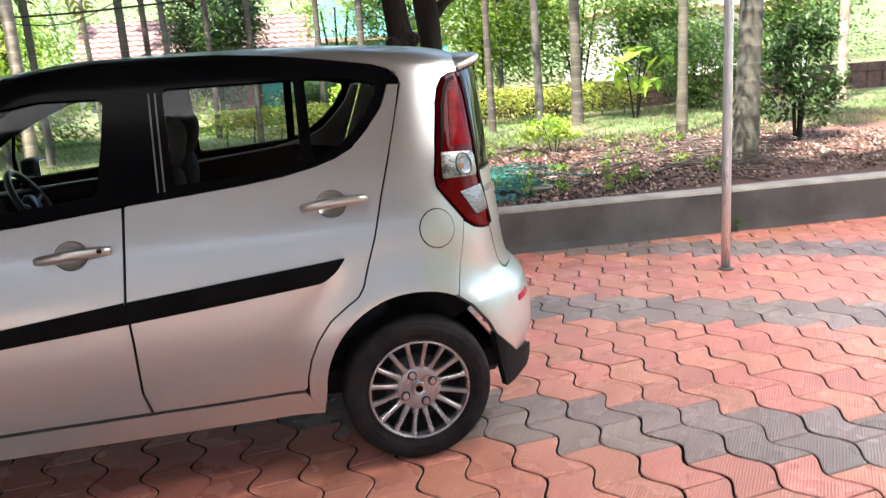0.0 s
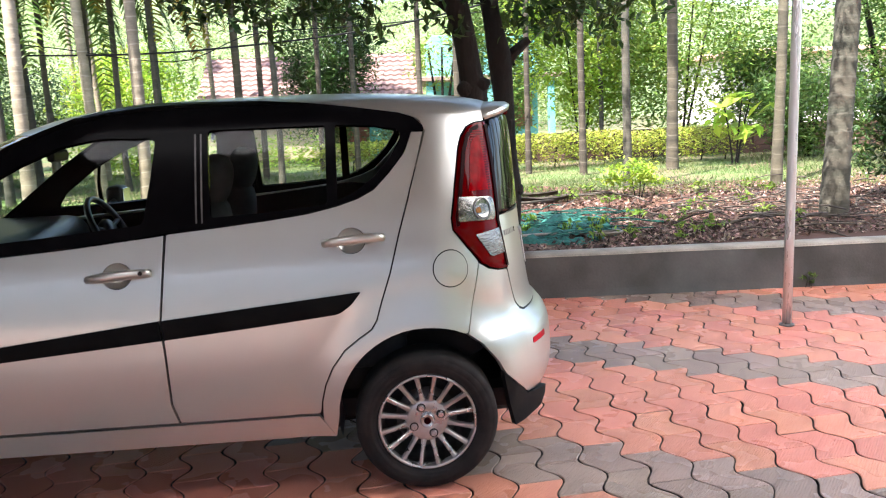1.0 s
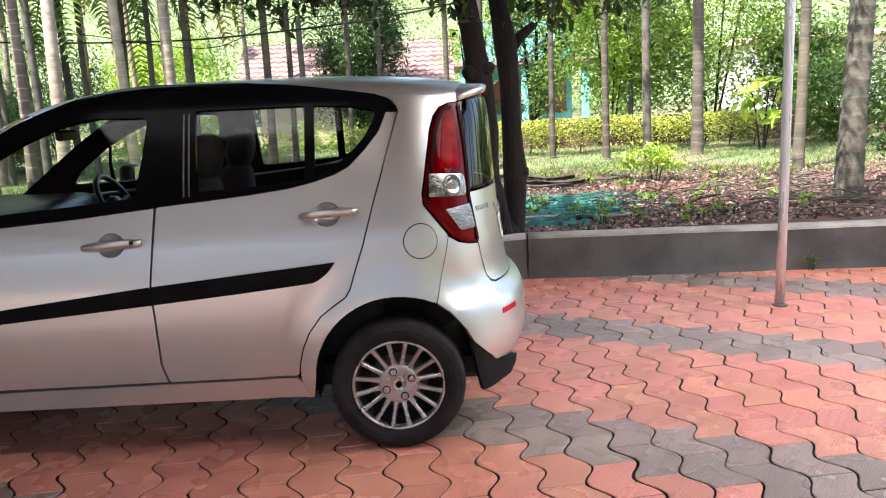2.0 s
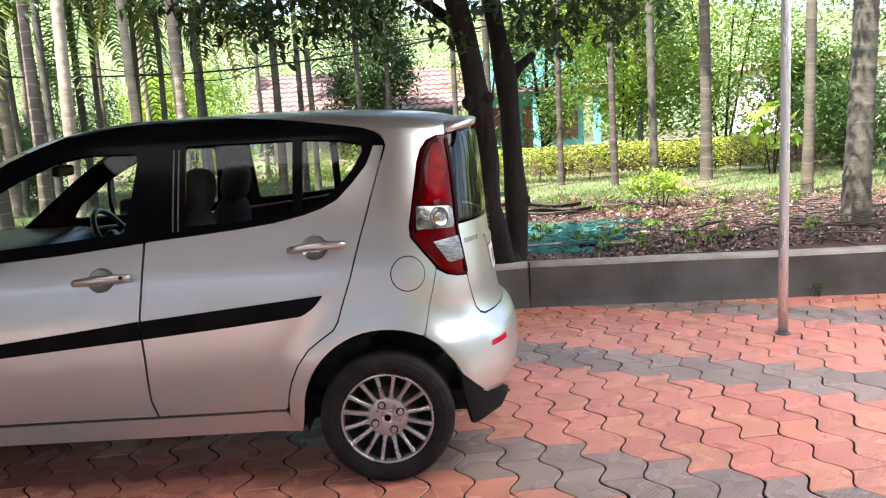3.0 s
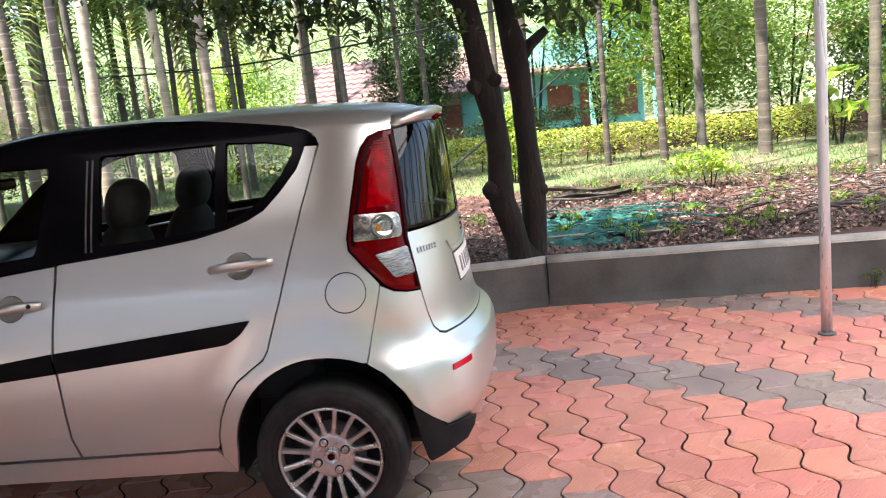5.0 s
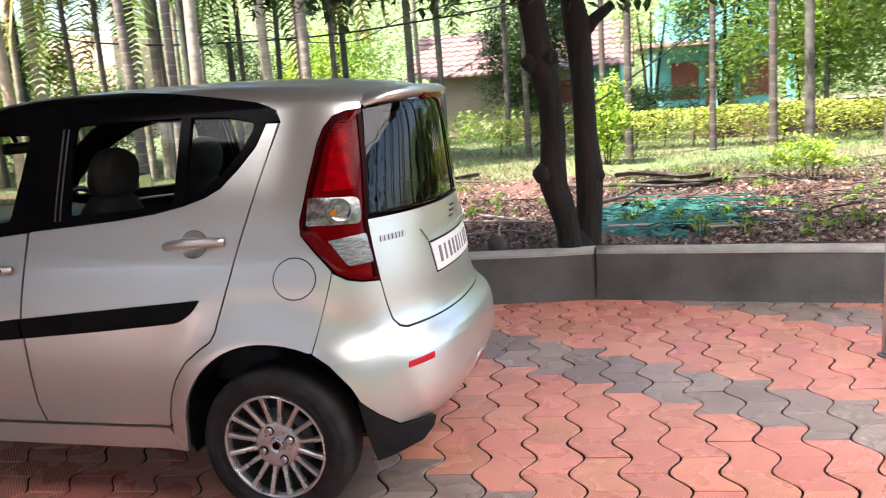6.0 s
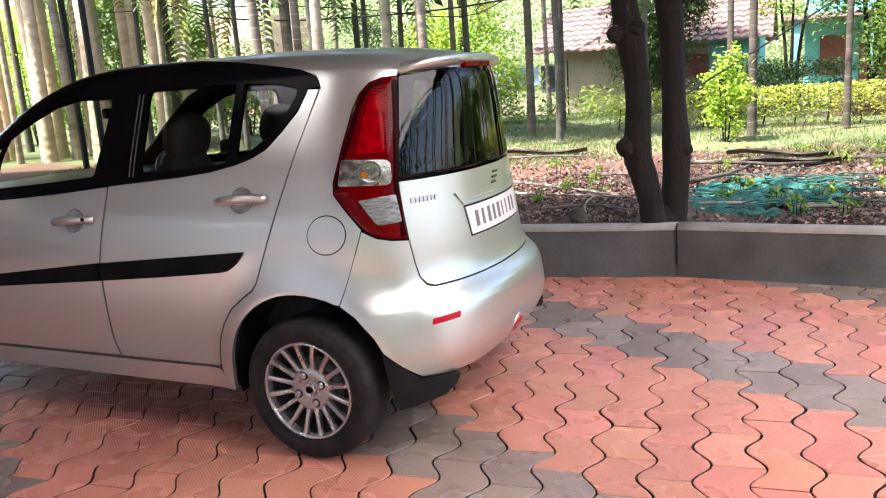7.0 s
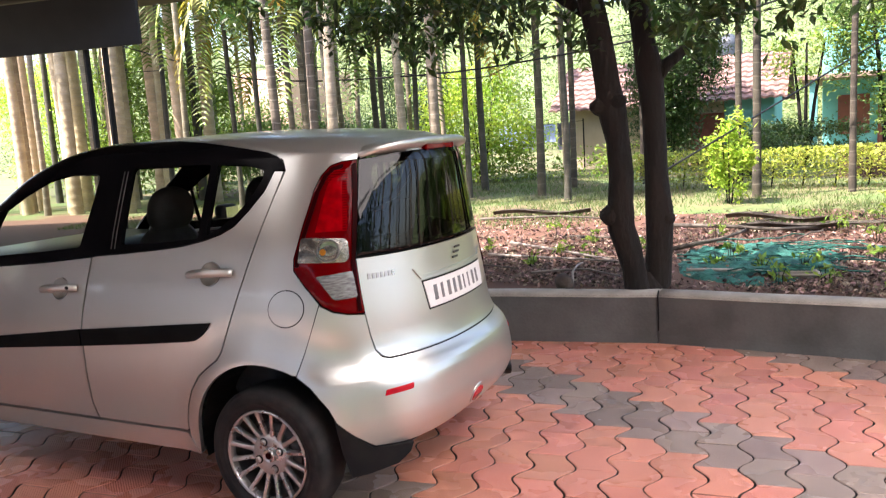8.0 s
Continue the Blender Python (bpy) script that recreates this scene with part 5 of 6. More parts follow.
def build_hedge():
    t = thing("hedge", "clipped yellow-green hedge in the sun", "hedge", at=(4.0, 13.9, .43))
    pts = []
    for x in np.arange(-.6, 6.9, .16):
        h = 1.05 + .06 * noise.noise(Vector((x * 1.1, 3, 0)))
        n = 210
        pts.append(np.stack([rng.normal(x, .12, n), 13.7 + rng.uniform(-.42, .42, n), .46 + (h - .46) * rng.beta(2.2, 1.1, n)], 1))
    part_mesh("crown", leaves("crown", np.concatenate(pts), .075, LEAF_HEDGE, .1), None, t)
    for x in np.arange(-.6, 6.9, .45):
        bm = bmesh.new()
        tube(bm, [(x, 13.9, .38), (x + .05, 13.88, .8)], .012, 5)
        part("stem", bm, BARK, t)
    pts = []
    for _ in range(60):
        x, y = rng.uniform(-6.5, -.6), rng.uniform(16.8, 18.2)
        h = rng.uniform(.35, .8)
        pts.append(np.stack([rng.normal(x, .16, 40), rng.normal(y, .16, 40), .44 + h * rng.beta(1.4, 1.4, 40)], 1))
    part_mesh("hedge", leaves("hedge", np.concatenate(pts), .11, LEAF_BRIGHT, .1), None, None)
    tagged(bpy.data.objects["hedge.001"], "loose yellow-green border planting before the small house", "hedge", "", "stuff")


build_hedge()


def build_side_woods():
    pts = []
    # clumps from 70 on are unseen, added to darken the rear glass
    for k in range(150):
        x, y, z = (rng.uniform(12, 18), rng.uniform(-7, 5), .6 + 4.5 * rng.rand() ** 1.6) if k < 70 else (rng.uniform(8.5, 15), rng.uniform(-11.5, -3.5), .4 + 5.5 * rng.rand() ** 1.3)
        pts.append(np.array([x, y, z]) + rng.normal(size=(50, 3)) * np.array([.7, .7, .6]))
    tagged(part_mesh("side_woods", leaves("side_woods", np.concatenate(pts), .32, LEAF_MID, .2, narrow=.6), None, None), "leafy undergrowth beyond the side palms, part of it added to darken reflections", "woods", "", "stuff")
    # more dark leaves out of view, a screen between sky and rear window
    pts = []
    for _ in range(90):
        pts.append(np.array([rng.uniform(9.5, 14), rng.uniform(-6.5, 1.5), .4 + 6.0 * rng.rand()]) + rng.normal(size=(60, 3)) * np.array([.7, .7, .6]))
    tagged(part_mesh("side_woods", leaves("side_woods", np.concatenate(pts), .30, LEAF_DARK, .2, narrow=.6), None, None), "unseen dark leaves added to block the sky from the rear window", "woods", "", "stuff")


build_side_woods()


def build_ground_cover():
    n = 52000
    x, y = rng.uniform(-3.2, 7.5, n), 6.25 + 4.4 * rng.beta(1.0, 1.7, n)
    keep = [(a, b) for a, b in zip(x, y) if noise.noise(Vector((a * .9, b * .9, 2))) + .25 > rng.uniform(-.5, .9)]
    c = np.array([(a, b, rise(a, b) + rng.uniform(.006, .03)) for a, b in keep])
    me = leaves("leaf_litter", c, .046, LITTER, 0.0, narrow=.5)
    tagged(new("leaf_litter", me), "dry brown fallen leaves strewn over the soil", "leaf litter", "", "stuff")
    n = 80000
    x, y = rng.uniform(-9, 12, n), 9.3 + 11 * rng.beta(.9, 1.6, n)
    verts, faces = [], []
    for a, b in zip(x, y):
        if noise.noise(Vector((a * .6, b * .6, 8))) + .5 < rng.rand() * .7:
            continue
        g, h, t = rise(a, b), rng.uniform(.02, .085), rng.uniform(0, math.tau)
        dx, dy = math.cos(t) * .008, math.sin(t) * .008
        lx, ly = rng.normal(0, .04, 2)
        k = len(verts)
        verts += [(a - dx, b - dy, g - .01), (a + dx, b + dy, g - .01), (a + lx, b + ly, g + h)]
        faces.append((k, k + 1, k + 2))
    tagged(new("grass", soup("grass", verts, faces, GRASS)), "patchy sunlit grass between the palm stems", "grass", "", "stuff")
    # heap of dry fronds and twigs on the soil
    bm = bmesh.new()
    for k in range(230):
        a, b = rng.normal(4.4, .8), rng.normal(7.8, .7)
        if b < 6.35:
            continue
        ln, t, h = rng.uniform(.12, .5), rng.uniform(-1.4, 1.4), rng.uniform(.01, .11)
        g = rise(a, b)
        d = Vector((math.cos(t), math.sin(t), rng.normal(0, .10))) * ln
        p = Vector((a, b, g + h))
        tube(bm, [p, p + d * .5 + Vector((0, 0, .02)), p + d], rng.uniform(.003, .009), 5)
    ob = part("dry_fronds", bm, WOOD, None)
    tagged(ob, "heap of dry grey palm fronds and twigs on the soil", "twigs", "", "stuff")


build_ground_cover()


def stick(points, r, label="dead grey branch lying on the soil", name="branch", wood=None):
    bm = bmesh.new()
    pts = [(x, y, rise(x, y) + h) for x, y, h in points]
    r *= .62
    tube(bm, pts, [r * (1 - .45 * i / max(1, len(pts) - 1)) for i in range(len(pts))], 8)
    solo(name, bm, wood or WOOD, label, "branch", smooth=True, group="fallen branches")


def build_litter_things():
    pale = "long bleached branch lying on the dry leaves"
    stick([(-.51, 8.17, .04), (-.06, 7.88, .05), (.43, 7.5, .06), (.72, 7.3, .05), (.95, 7.15, .03)], .026, pale, wood=PALE_WOOD)
    stick([(-.41, 7.33, .05), (.14, 7.28, .06), (.55, 7.27, .05), (.92, 7.2, .03)], .022, pale, wood=PALE_WOOD)
    stick([(.30, 6.56, .04), (.52, 6.62, .06), (.75, 6.66, .06), (1.05, 6.52, .04)], .020, pale, wood=PALE_WOOD)
    stick([(.74, 6.27, .03), (.67, 6.5, .07), (.62, 6.8, .06), (.58, 7.1, .04)], .018, "short crooked pale branch on the dry leaves", wood=PALE_WOOD)
    stick([(1.19, 7.89, .04), (1.41, 8.04, .06), (1.59, 8.26, .07), (1.7, 8.7, .06), (1.8, 9.2, .04)], .042, "thick reddish dead branch on the soil")
    stick([(-.7, 6.75, .03), (-.2, 6.82, .05), (.1, 6.78, .04)], .018)
    stick([(.0, 8.6, .03), (.4, 8.45, .05), (.8, 8.5, .04)], .020)
    stick([(.95, 9.3, .03), (1.5, 9.0, .08), (2.0, 8.9, .05), (2.4, 9.15, .04)], .04)
    stick([(-1.6, 9.9, .03), (-.6, 10.0, .05), (0.0, 9.9, .03)], .03)
    stick([(1.9, 9.1, .02), (2.8, 9.4, .05), (3.3, 9.5, .02)], .022)
    stick([(2.6, 9.6, .02), (3.1, 9.4, .05), (3.4, 9.2, .03)], .025)
    stick([(3.4, 6.9, .02), (4.0, 7.2, .06), (4.7, 7.1, .04), (5.2, 7.3, .03)], .03)
    for x, y, rz, ln in ((-.9, 10.3, .1, 1.3), (2.0, 9.7, -.2, 1.1), (2.15, 9.15, .25, 1.0)):
        bm = bmesh.new()
        rows = []
        for i in range(13):
            f = i / 12
            w = .10 * math.sin(math.pi * (0.08 + .84 * f)) ** .6
            cx, cy = x + math.cos(rz) * ln * (f - .5), y + math.sin(rz) * ln * (f - .5)
            g = rise(cx, cy) + .03
            rows.append([bm.verts.new((cx - math.sin(rz) * w * s, cy + math.cos(rz) * w * s, g + .05 * (s * s) + .02 * math.sin(f * 7))) for s in (-1, -.5, 0, .5, 1)])
        for q, w in zip(rows, rows[1:]):
            for k in range(4):
                bm.faces.new((q[k], q[k + 1], w[k + 1], w[k]))
        bmesh.ops.solidify(bm, geom=bm.faces[:], thickness=.012)
        solo("palm_sheath", bm, WOOD, "fallen dry palm sheath curled on the soil", "palm sheath", smooth=True, group="fallen palm sheaths")
    # coconut husk at the wall's edge
    bm = bmesh.new()
    bmesh.ops.create_icosphere(bm, subdivisions=3, radius=.075)
    for v in bm.verts:
        v.co *= 1 + .18 * noise.noise(v.co * 14)
        v.co += Vector((.72, 6.12, rise(.72, 6.3) + .055))
    solo("coconut_husk", bm, WOOD, "brown fibrous coconut husk beside the wall", "husk", smooth=True)
    # crumpled green net
    verts, faces, w = [], [], 70
    for j in range(w):
        for i in range(w):
            a, b = -1 + 2 * i / (w - 1), -1 + 2 * j / (w - 1)
            rr = 1 + .22 * noise.noise(Vector((math.atan2(b, a) * 1.3, 0, 3)))
            sq = math.sqrt(max(a * a, b * b) / max(1e-6, a * a + b * b))
            x, y = 1.98 + .64 * a * sq * rr, 7.40 + .92 * b * sq * rr
            e = max(abs(a), abs(b))
            h = .085 * (1 - e ** 3) * (0.5 + noise.noise(Vector((x * 3.2, y * 3.2, 1)))) + .055 * abs(noise.noise(Vector((x * 9, y * 9, 6)))) + .02 * abs(noise.noise(Vector((x * 24, y * 24, 2))))
            verts.append((x, y, rise(x, y) + max(.004, h) - (.02 if e > .985 else 0)))
    for j in range(w - 1):
        for i in range(w - 1):
            k = j * w + i
            if noise.noise(Vector((verts[k][0] * 5, verts[k][1] * 5, 12))) + .6 * noise.noise(Vector((verts[k][0] * 19, verts[k][1] * 19, 3))) < .22:
                faces.append((k, k + 1, k + w + 1, k + w))
    net = tagged(part_mesh("garden_net", soup("garden_net", verts, faces, NET, True), None, None), "crumpled green plastic netting lying in folds on the soil", "net")
    for k in range(26):
        bm = bmesh.new()
        x, y = rng.uniform(1.4, 2.5), rng.uniform(6.5, 8.3)
        t = rng.uniform(-.5, .5)
        pts = []
        for i in range(7):
            xx, yy = x + .13 * i * math.cos(t) - .1, y + .13 * i * math.sin(t) + .05 * math.sin(i * 1.3 + k)
            pts.append((xx, yy, rise(xx, yy) + .06 + .04 * noise.noise(Vector((xx * 6, yy * 6, k)))))
        tube(bm, pts, .006, 5)
        part("strand", bm, NET, net)
    bm = bmesh.new()
    pts = [(1.5 + .14 * i, 6.85 + .03 * math.sin(i * .9), rise(1.6, 6.9) + .05) for i in range(7)] + [(2.44, 6.80, .39), (2.47, 6.70, .39), (2.40, 6.62, .39), (2.2, 6.6, .39)]
    tube(bm, pts, .014, 8)
    solo("hose", bm, CEMENT_TOP, "pale hose looped over the green netting", "hose", smooth=True)
    t = bush(3.71, 5.77, .06, .02, .02, .10, 34, .05, LEAF_MID, "small weed growing from the foot of the planter wall", "weed", "weed", .003, 3)
    t.location.z = 0


build_litter_things()

# ---- beyond the garden ----
WOODS = mat("far_woods", (0.14, 0.19, 0.08), 0.9, second=(0.07, 0.10, 0.035), scale=0.35, bump=1.0, bump_scale=1.2, fine=0.4)
TILE = mat("clay_tiles", (0.33, 0.20, 0.17), 0.85, second=(0.16, 0.10, 0.09), scale=4, bump=0.4, bump_scale=30, random_mix=0.3)
BEIGE = mat("beige_plaster", (0.48, 0.40, 0.29), 0.9, second=(0.40, 0.33, 0.24), scale=2, bump=0.2, bump_scale=40)
TURQ = mat("turquoise_plaster", (0.19, 0.50, 0.47), 0.85, second=(0.13, 0.40, 0.39), scale=2, bump=0.2, bump_scale=40)
PINK = mat("pink_plaster", (0.66, 0.42, 0.32), 0.85, second=(0.58, 0.36, 0.27), scale=2, bump=0.2, bump_scale=40)
WHITE = mat("white_plaster", (0.76, 0.70, 0.67), 0.85, second=(0.70, 0.62, 0.60), scale=2, bump=0.2, bump_scale=40)
DOOR_WOOD = mat("red_brown_wood", (0.24, 0.07, 0.045), 0.7, second=(0.17, 0.05, 0.035), scale=5)


def tiled_roof(parent, x0, x1, y0, y1, z0, z1, tile=(.22, .23)):
    """A pitched roof face of overlapping rows of clay tiles."""
    rows = max(2, int(math.hypot(y1 - y0, z1 - z0) / tile[1]))
    for r in range(rows):
        bm = bmesh.new()
        f0, f1 = r / rows, (r + 1.12) / rows
        ya, yb, za, zb = y0 + (y1 - y0) * f0, y0 + (y1 - y0) * f1, z0 + (z1 - z0) * f0 + .055, z0 + (z1 - z0) * f1 + .005
        n = int((x1 - x0) / tile[0])
        prev = None
        for i in range(n * 4 + 1):
            x = x0 + (x1 - x0) * i / (n * 4)
            h = .024 * (1 if i % 4 in (1, 2) else 0)
            q = [bm.verts.new(p) for p in ((x, ya, za + h - .05), (x, ya, za + h), (x, yb, zb + h))]
            if prev:
                bm.faces.new((prev[0], prev[1], q[1], q[0]))
                bm.faces.new((prev[1], prev[2], q[2], q[1]))
            prev = q
        part("roof_course", bm, TILE, parent)


def build_houses():
    h = thing("tiled_house", "small house with a clay tiled roof, beige and turquoise walls", "house", at=(-1.3, 22, .4))
    bm = bmesh.new()
    box(bm, (-3.68, 21.1, .3), (.1, 24.2, 2.20), .02)
    part("wall", bm, BEIGE, h)
    bm = bmesh.new()
    box(bm, (.11, 21.1, .3), (1.245, 24.2, 2.2), .02)
    part("wall", bm, TURQ, h, "turquoise wall")
    bm = bmesh.new()
    box(bm, (-.69, 21.04, .4), (.1, 21.15, 1.69), .01)
    part("door", bm, DOOR_WOOD, h, "dark brown doorway")
    tiled_roof(h, -4.2, 1.55, 20.6, 22.5, 1.94, 3.13)
    tiled_roof(h, -4.2, 1.55, 24.7, 22.5, 1.94, 3.13)
    t = thing("turquoise_house", "turquoise house with a shaded veranda behind the hedge", "house", at=(5, 28, .4))
    bm = bmesh.new()
    box(bm, (2.2, 26.0, .3), (5.6, 30.0, 3.9), .02)
    part("wall", bm, TURQ, t)
    bm = bmesh.new()
    box(bm, (1.6, 24.6, 2.42), (6.1, 30.4, 2.56), .02)
    part("veranda_roof", bm, TILE, t)
    for x in (2.6, 3.6, 4.6):
        bm = bmesh.new()
        box(bm, (x, 25.94, .9 if x != 3.6 else .4), (x + .8, 26.02, 2.0), .01)
        part("window" if x != 3.6 else "door", bm, DOOR_WOOD, t)
    for x in (2.0, 3.9, 5.8):
        bm = bmesh.new()
        box(bm, (x - .1, 24.75, .3), (x + .1, 24.95, 2.42), .01)
        part("pillar", bm, TURQ, t)
    p = thing("pink_house", "pale pink house seen far off between the palms", "house", at=(-25.6, 38, .4))
    bm = bmesh.new()
    box(bm, (-27.6, 36, .3), (-23.7, 42, 5.6), .03)
    part("wall", bm, PINK, p)
    for x in (-26.6, -25.0):
        bm = bmesh.new()
        box(bm, (x, 35.92, 1.0), (x + 1.0, 36.02, 2.5), .01)
        part("window", bm, CEMENT, p)
    q = thing("white_house", "pale house with a brown door across the clearing", "house", at=(17, 34, .4))
    bm = bmesh.new()
    box(bm, (14.9, 32, .3), (24, 38, 3.2), .03)
    part("wall", bm, WHITE, q)
    bm = bmesh.new()
    box(bm, (14.5, 31, 3.2), (24.4, 38.6, 3.4), .03)
    part("roof", bm, PINK, q)
    for x, mm, nm in ((16.1, DOOR_WOOD, "door"), (17.4, CEMENT, "window"), (19.8, CEMENT, "window")):
        bm = bmesh.new()
        box(bm, (x, 31.93, 1.1 if nm == "window" else .4), (x + .8, 32.02, 2.4), .01)
        part(nm, bm, mm, q)
    w = thing("wall_boundary", "low dark laterite boundary wall behind the hedge", "wall", kind="structure")
    x = 2.6
    while x < 16:
        bm = bmesh.new()
        ln = .38 + .04 * rng.rand()
        for j in range(3):
            box(bm, (x + (.02 * (j % 2)), 15.3 + .01 * rng.rand(), .38 + j * .205), (x + ln - .006, 15.5, .38 + (j + 1) * .205 - .006), .008)
        part("block", bm, LATERITE, w)
        x += ln
    s = thing("shed", "open shed with a dark sheet fascia on thin posts", "shed", at=(-8, 9.5, .4))
    bm = bmesh.new()
    box(bm, (-13.8, -.03, 3.0), (-5.81 + 5.81 - 0.0, .03, 3.7), .008)
    bm.transform(Matrix.Translation((-5.81, 8.5, 0)) @ Matrix.Rotation(radians(11.5), 4, "Z"))
    part("fascia", bm, FASCIA, s)
    # roof reaches forward out of view to keep sun off the fascia
    bm = bmesh.new()
    box(bm, (-13.8, -2.6, 3.72), (.0, 1.2, 3.78), .005)
    bm.transform(Matrix.Translation((-5.81, 8.5, 0)) @ Matrix.Rotation(radians(11.5), 4, "Z"))
    part("roof_sheet", bm, SHEET, s)
    for d in (-1.05, -.75, -6.5):
        bm = bmesh.new()
        tube(bm, [(-5.81 + d, 8.7 + d * .2, .3), (-5.81 + d, 8.7 + d * .2, 3.1)], .045, 8)
        part("post", bm, TRIM, s)


build_houses()


TANK = mat("dark_tank_plastic", (0.035, 0.045, 0.06), 0.5, second=(0.05, 0.06, 0.075), scale=3)
CLOTH = [mat("pale_blue_cloth", (0.42, 0.50, 0.68), 0.9, second=(0.36, 0.44, 0.62), scale=4), mat("white_cloth", (0.50, 0.51, 0.58), 0.9, second=(0.44, 0.45, 0.52), scale=4), mat("dark_cloth", (0.06, 0.07, 0.09), 0.9, second=(0.09, 0.09, 0.11), scale=4)]


def build_yard_things():
    t = thing("water_tank", "dark ribbed plastic water tank on a plastered stand", "water tank", at=(-.6, 28.6, .4))
    bm = bmesh.new()
    prof = [(3.25, .40)] + [(3.3 + .09 * i, .42 if i % 2 else .40) for i in range(9)] + [(4.15, .30), (4.22, .12), (4.25, .10)]
    tube(bm, [(-.6, 28.6, z) for z, _ in prof], [r for _, r in prof], 20)
    part("barrel", bm, TANK, t, "", True)
    bm = bmesh.new()
    box(bm, (-1.1, 28.2, .3), (-.1, 29.0, 3.26), .02)
    part("stand", bm, BEIGE, t)
    line = thing("clothes_line", "clothes line hung with pale blue and white washing", "clothes line", at=(-4.3, 20, .4))
    for x in (-5.6, -3.1):
        bm = bmesh.new()
        tube(bm, [(x, 20, .3), (x, 20, 1.75)], .02, 6)
        part("post", bm, BARK, line)
    bm = bmesh.new()
    tube(bm, [(-5.6, 20, 1.7), (-4.3, 20, 1.64), (-3.1, 20, 1.7)], .006, 5)
    part("cord", bm, TRIM, line)
    for k, (x, w, h) in enumerate(((-5.35, .5, .5), (-4.8, .42, .62), (-4.33, .5, .45), (-3.78, .38, .66))):
        bm = bmesh.new()
        grid = [[bm.verts.new((x + w * i / 8, 20 + .03 * math.sin(i * 1.3 + k) * (j + 1) / 4, 1.66 - h * j / 5)) for i in range(9)] for j in range(6)]
        for p, q in zip(grid, grid[1:]):
            for i in range(8):
                bm.faces.new((p[i], p[i + 1], q[i + 1], q[i]))
        bmesh.ops.solidify(bm, geom=bm.faces[:], thickness=.006)
        part("cloth", bm, CLOTH[(0, 1, 0, 2)[k]], line, "", True)


build_yard_things()


# greens paled and greyed so that the colour carries the distance haze
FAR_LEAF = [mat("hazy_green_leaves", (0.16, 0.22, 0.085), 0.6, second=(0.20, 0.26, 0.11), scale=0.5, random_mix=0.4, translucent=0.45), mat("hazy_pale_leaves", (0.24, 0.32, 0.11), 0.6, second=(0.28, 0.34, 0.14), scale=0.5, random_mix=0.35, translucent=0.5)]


def build_backdrop():
    pts, mids = [], []
    for _ in range(700):
        x, y = rng.uniform(-48, 42), rng.uniform(34, 60)
        z = .5 + 9.5 * rng.rand() ** 1.5
        if 9 < x - (y - 34) * .35 < 21 and z < 7:
            continue
        s = rng.uniform(.7, 1.6)
        (pts if rng.rand() < .5 else mids).append(np.array([x, y, z]) + rng.normal(size=(360, 3)) * np.array([s, s, s * .8]))
    # wooded rise that closes the distance
    verts, faces, w = [], [], 61
    for j in range(9):
        for i in range(w):
            x, y = -120 + 4 * i, 64 + 7 * j
            h = 22 * math.sin(math.pi * .5 * j / 8) * (.75 + .5 * noise.noise(Vector((x * .03, y * .03, 0)))) + 1.2 * noise.noise(Vector((x * .2, y * .2, 3)))
            verts.append((x, y, .3 + h))
    faces = [(j * w + i, j * w + i + 1, (j + 1) * w + i + 1, (j + 1) * w + i) for j in range(8) for i in range(w - 1)]
    tagged(new("backdrop", soup("backdrop", verts, faces, WOODS, True)), "pale green wooded rise far behind", "hill", "", "structure")
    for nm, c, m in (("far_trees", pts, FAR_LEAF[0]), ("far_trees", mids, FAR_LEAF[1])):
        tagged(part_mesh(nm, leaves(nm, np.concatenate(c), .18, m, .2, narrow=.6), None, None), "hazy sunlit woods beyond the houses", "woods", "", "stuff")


build_backdrop()


def sagging(name, a, b, sag, r, label):
    bm = bmesh.new()
    a, b = Vector(a), Vector(b)
    pts = []
    for i in range(33):
        f = i / 32
        p = a.lerp(b, f)
        p.z -= sag * 4 * f * (1 - f)
        pts.append(p)
    tube(bm, pts, r, 6)
    solo(name, bm, TRIM, label, "cable")


def slung(name, xs, zs, y, r, label):
    """A cable that follows the heights zs over xs at the depth y."""
    run, bm = curve(xs, zs), bmesh.new()
    tube(bm, [(x, y, run(x)) for x in np.linspace(xs[0], xs[-1], 60)], r, 6)
    solo(name, bm, TRIM, label, "cable")


slung("overhead_cable", [-12.5, -10.2, -8.75, -6.8, -5.0, -3.0, -1.0, .3, 3.0, 7.0], [4.7, 3.73, 3.27, 2.74, 2.57, 2.52, 2.62, 2.75, 3.3, 4.6], 12.0, .014, "black cable sagging between the palms")
slung("overhead_cable", [-12.5, -6.2, -4.5, -2.6, -1.4, 0.3, 4.0], [3.3, 2.92, 2.70, 2.42, 2.80, 2.86, 3.2], 12.4, .008, "thin black wire between the palms")
sagging("stay_wire", (.57, 9.67, .86), (4.15, 17.1, 3.3), .02, .014, "stay wire running slantwise up from the ground")


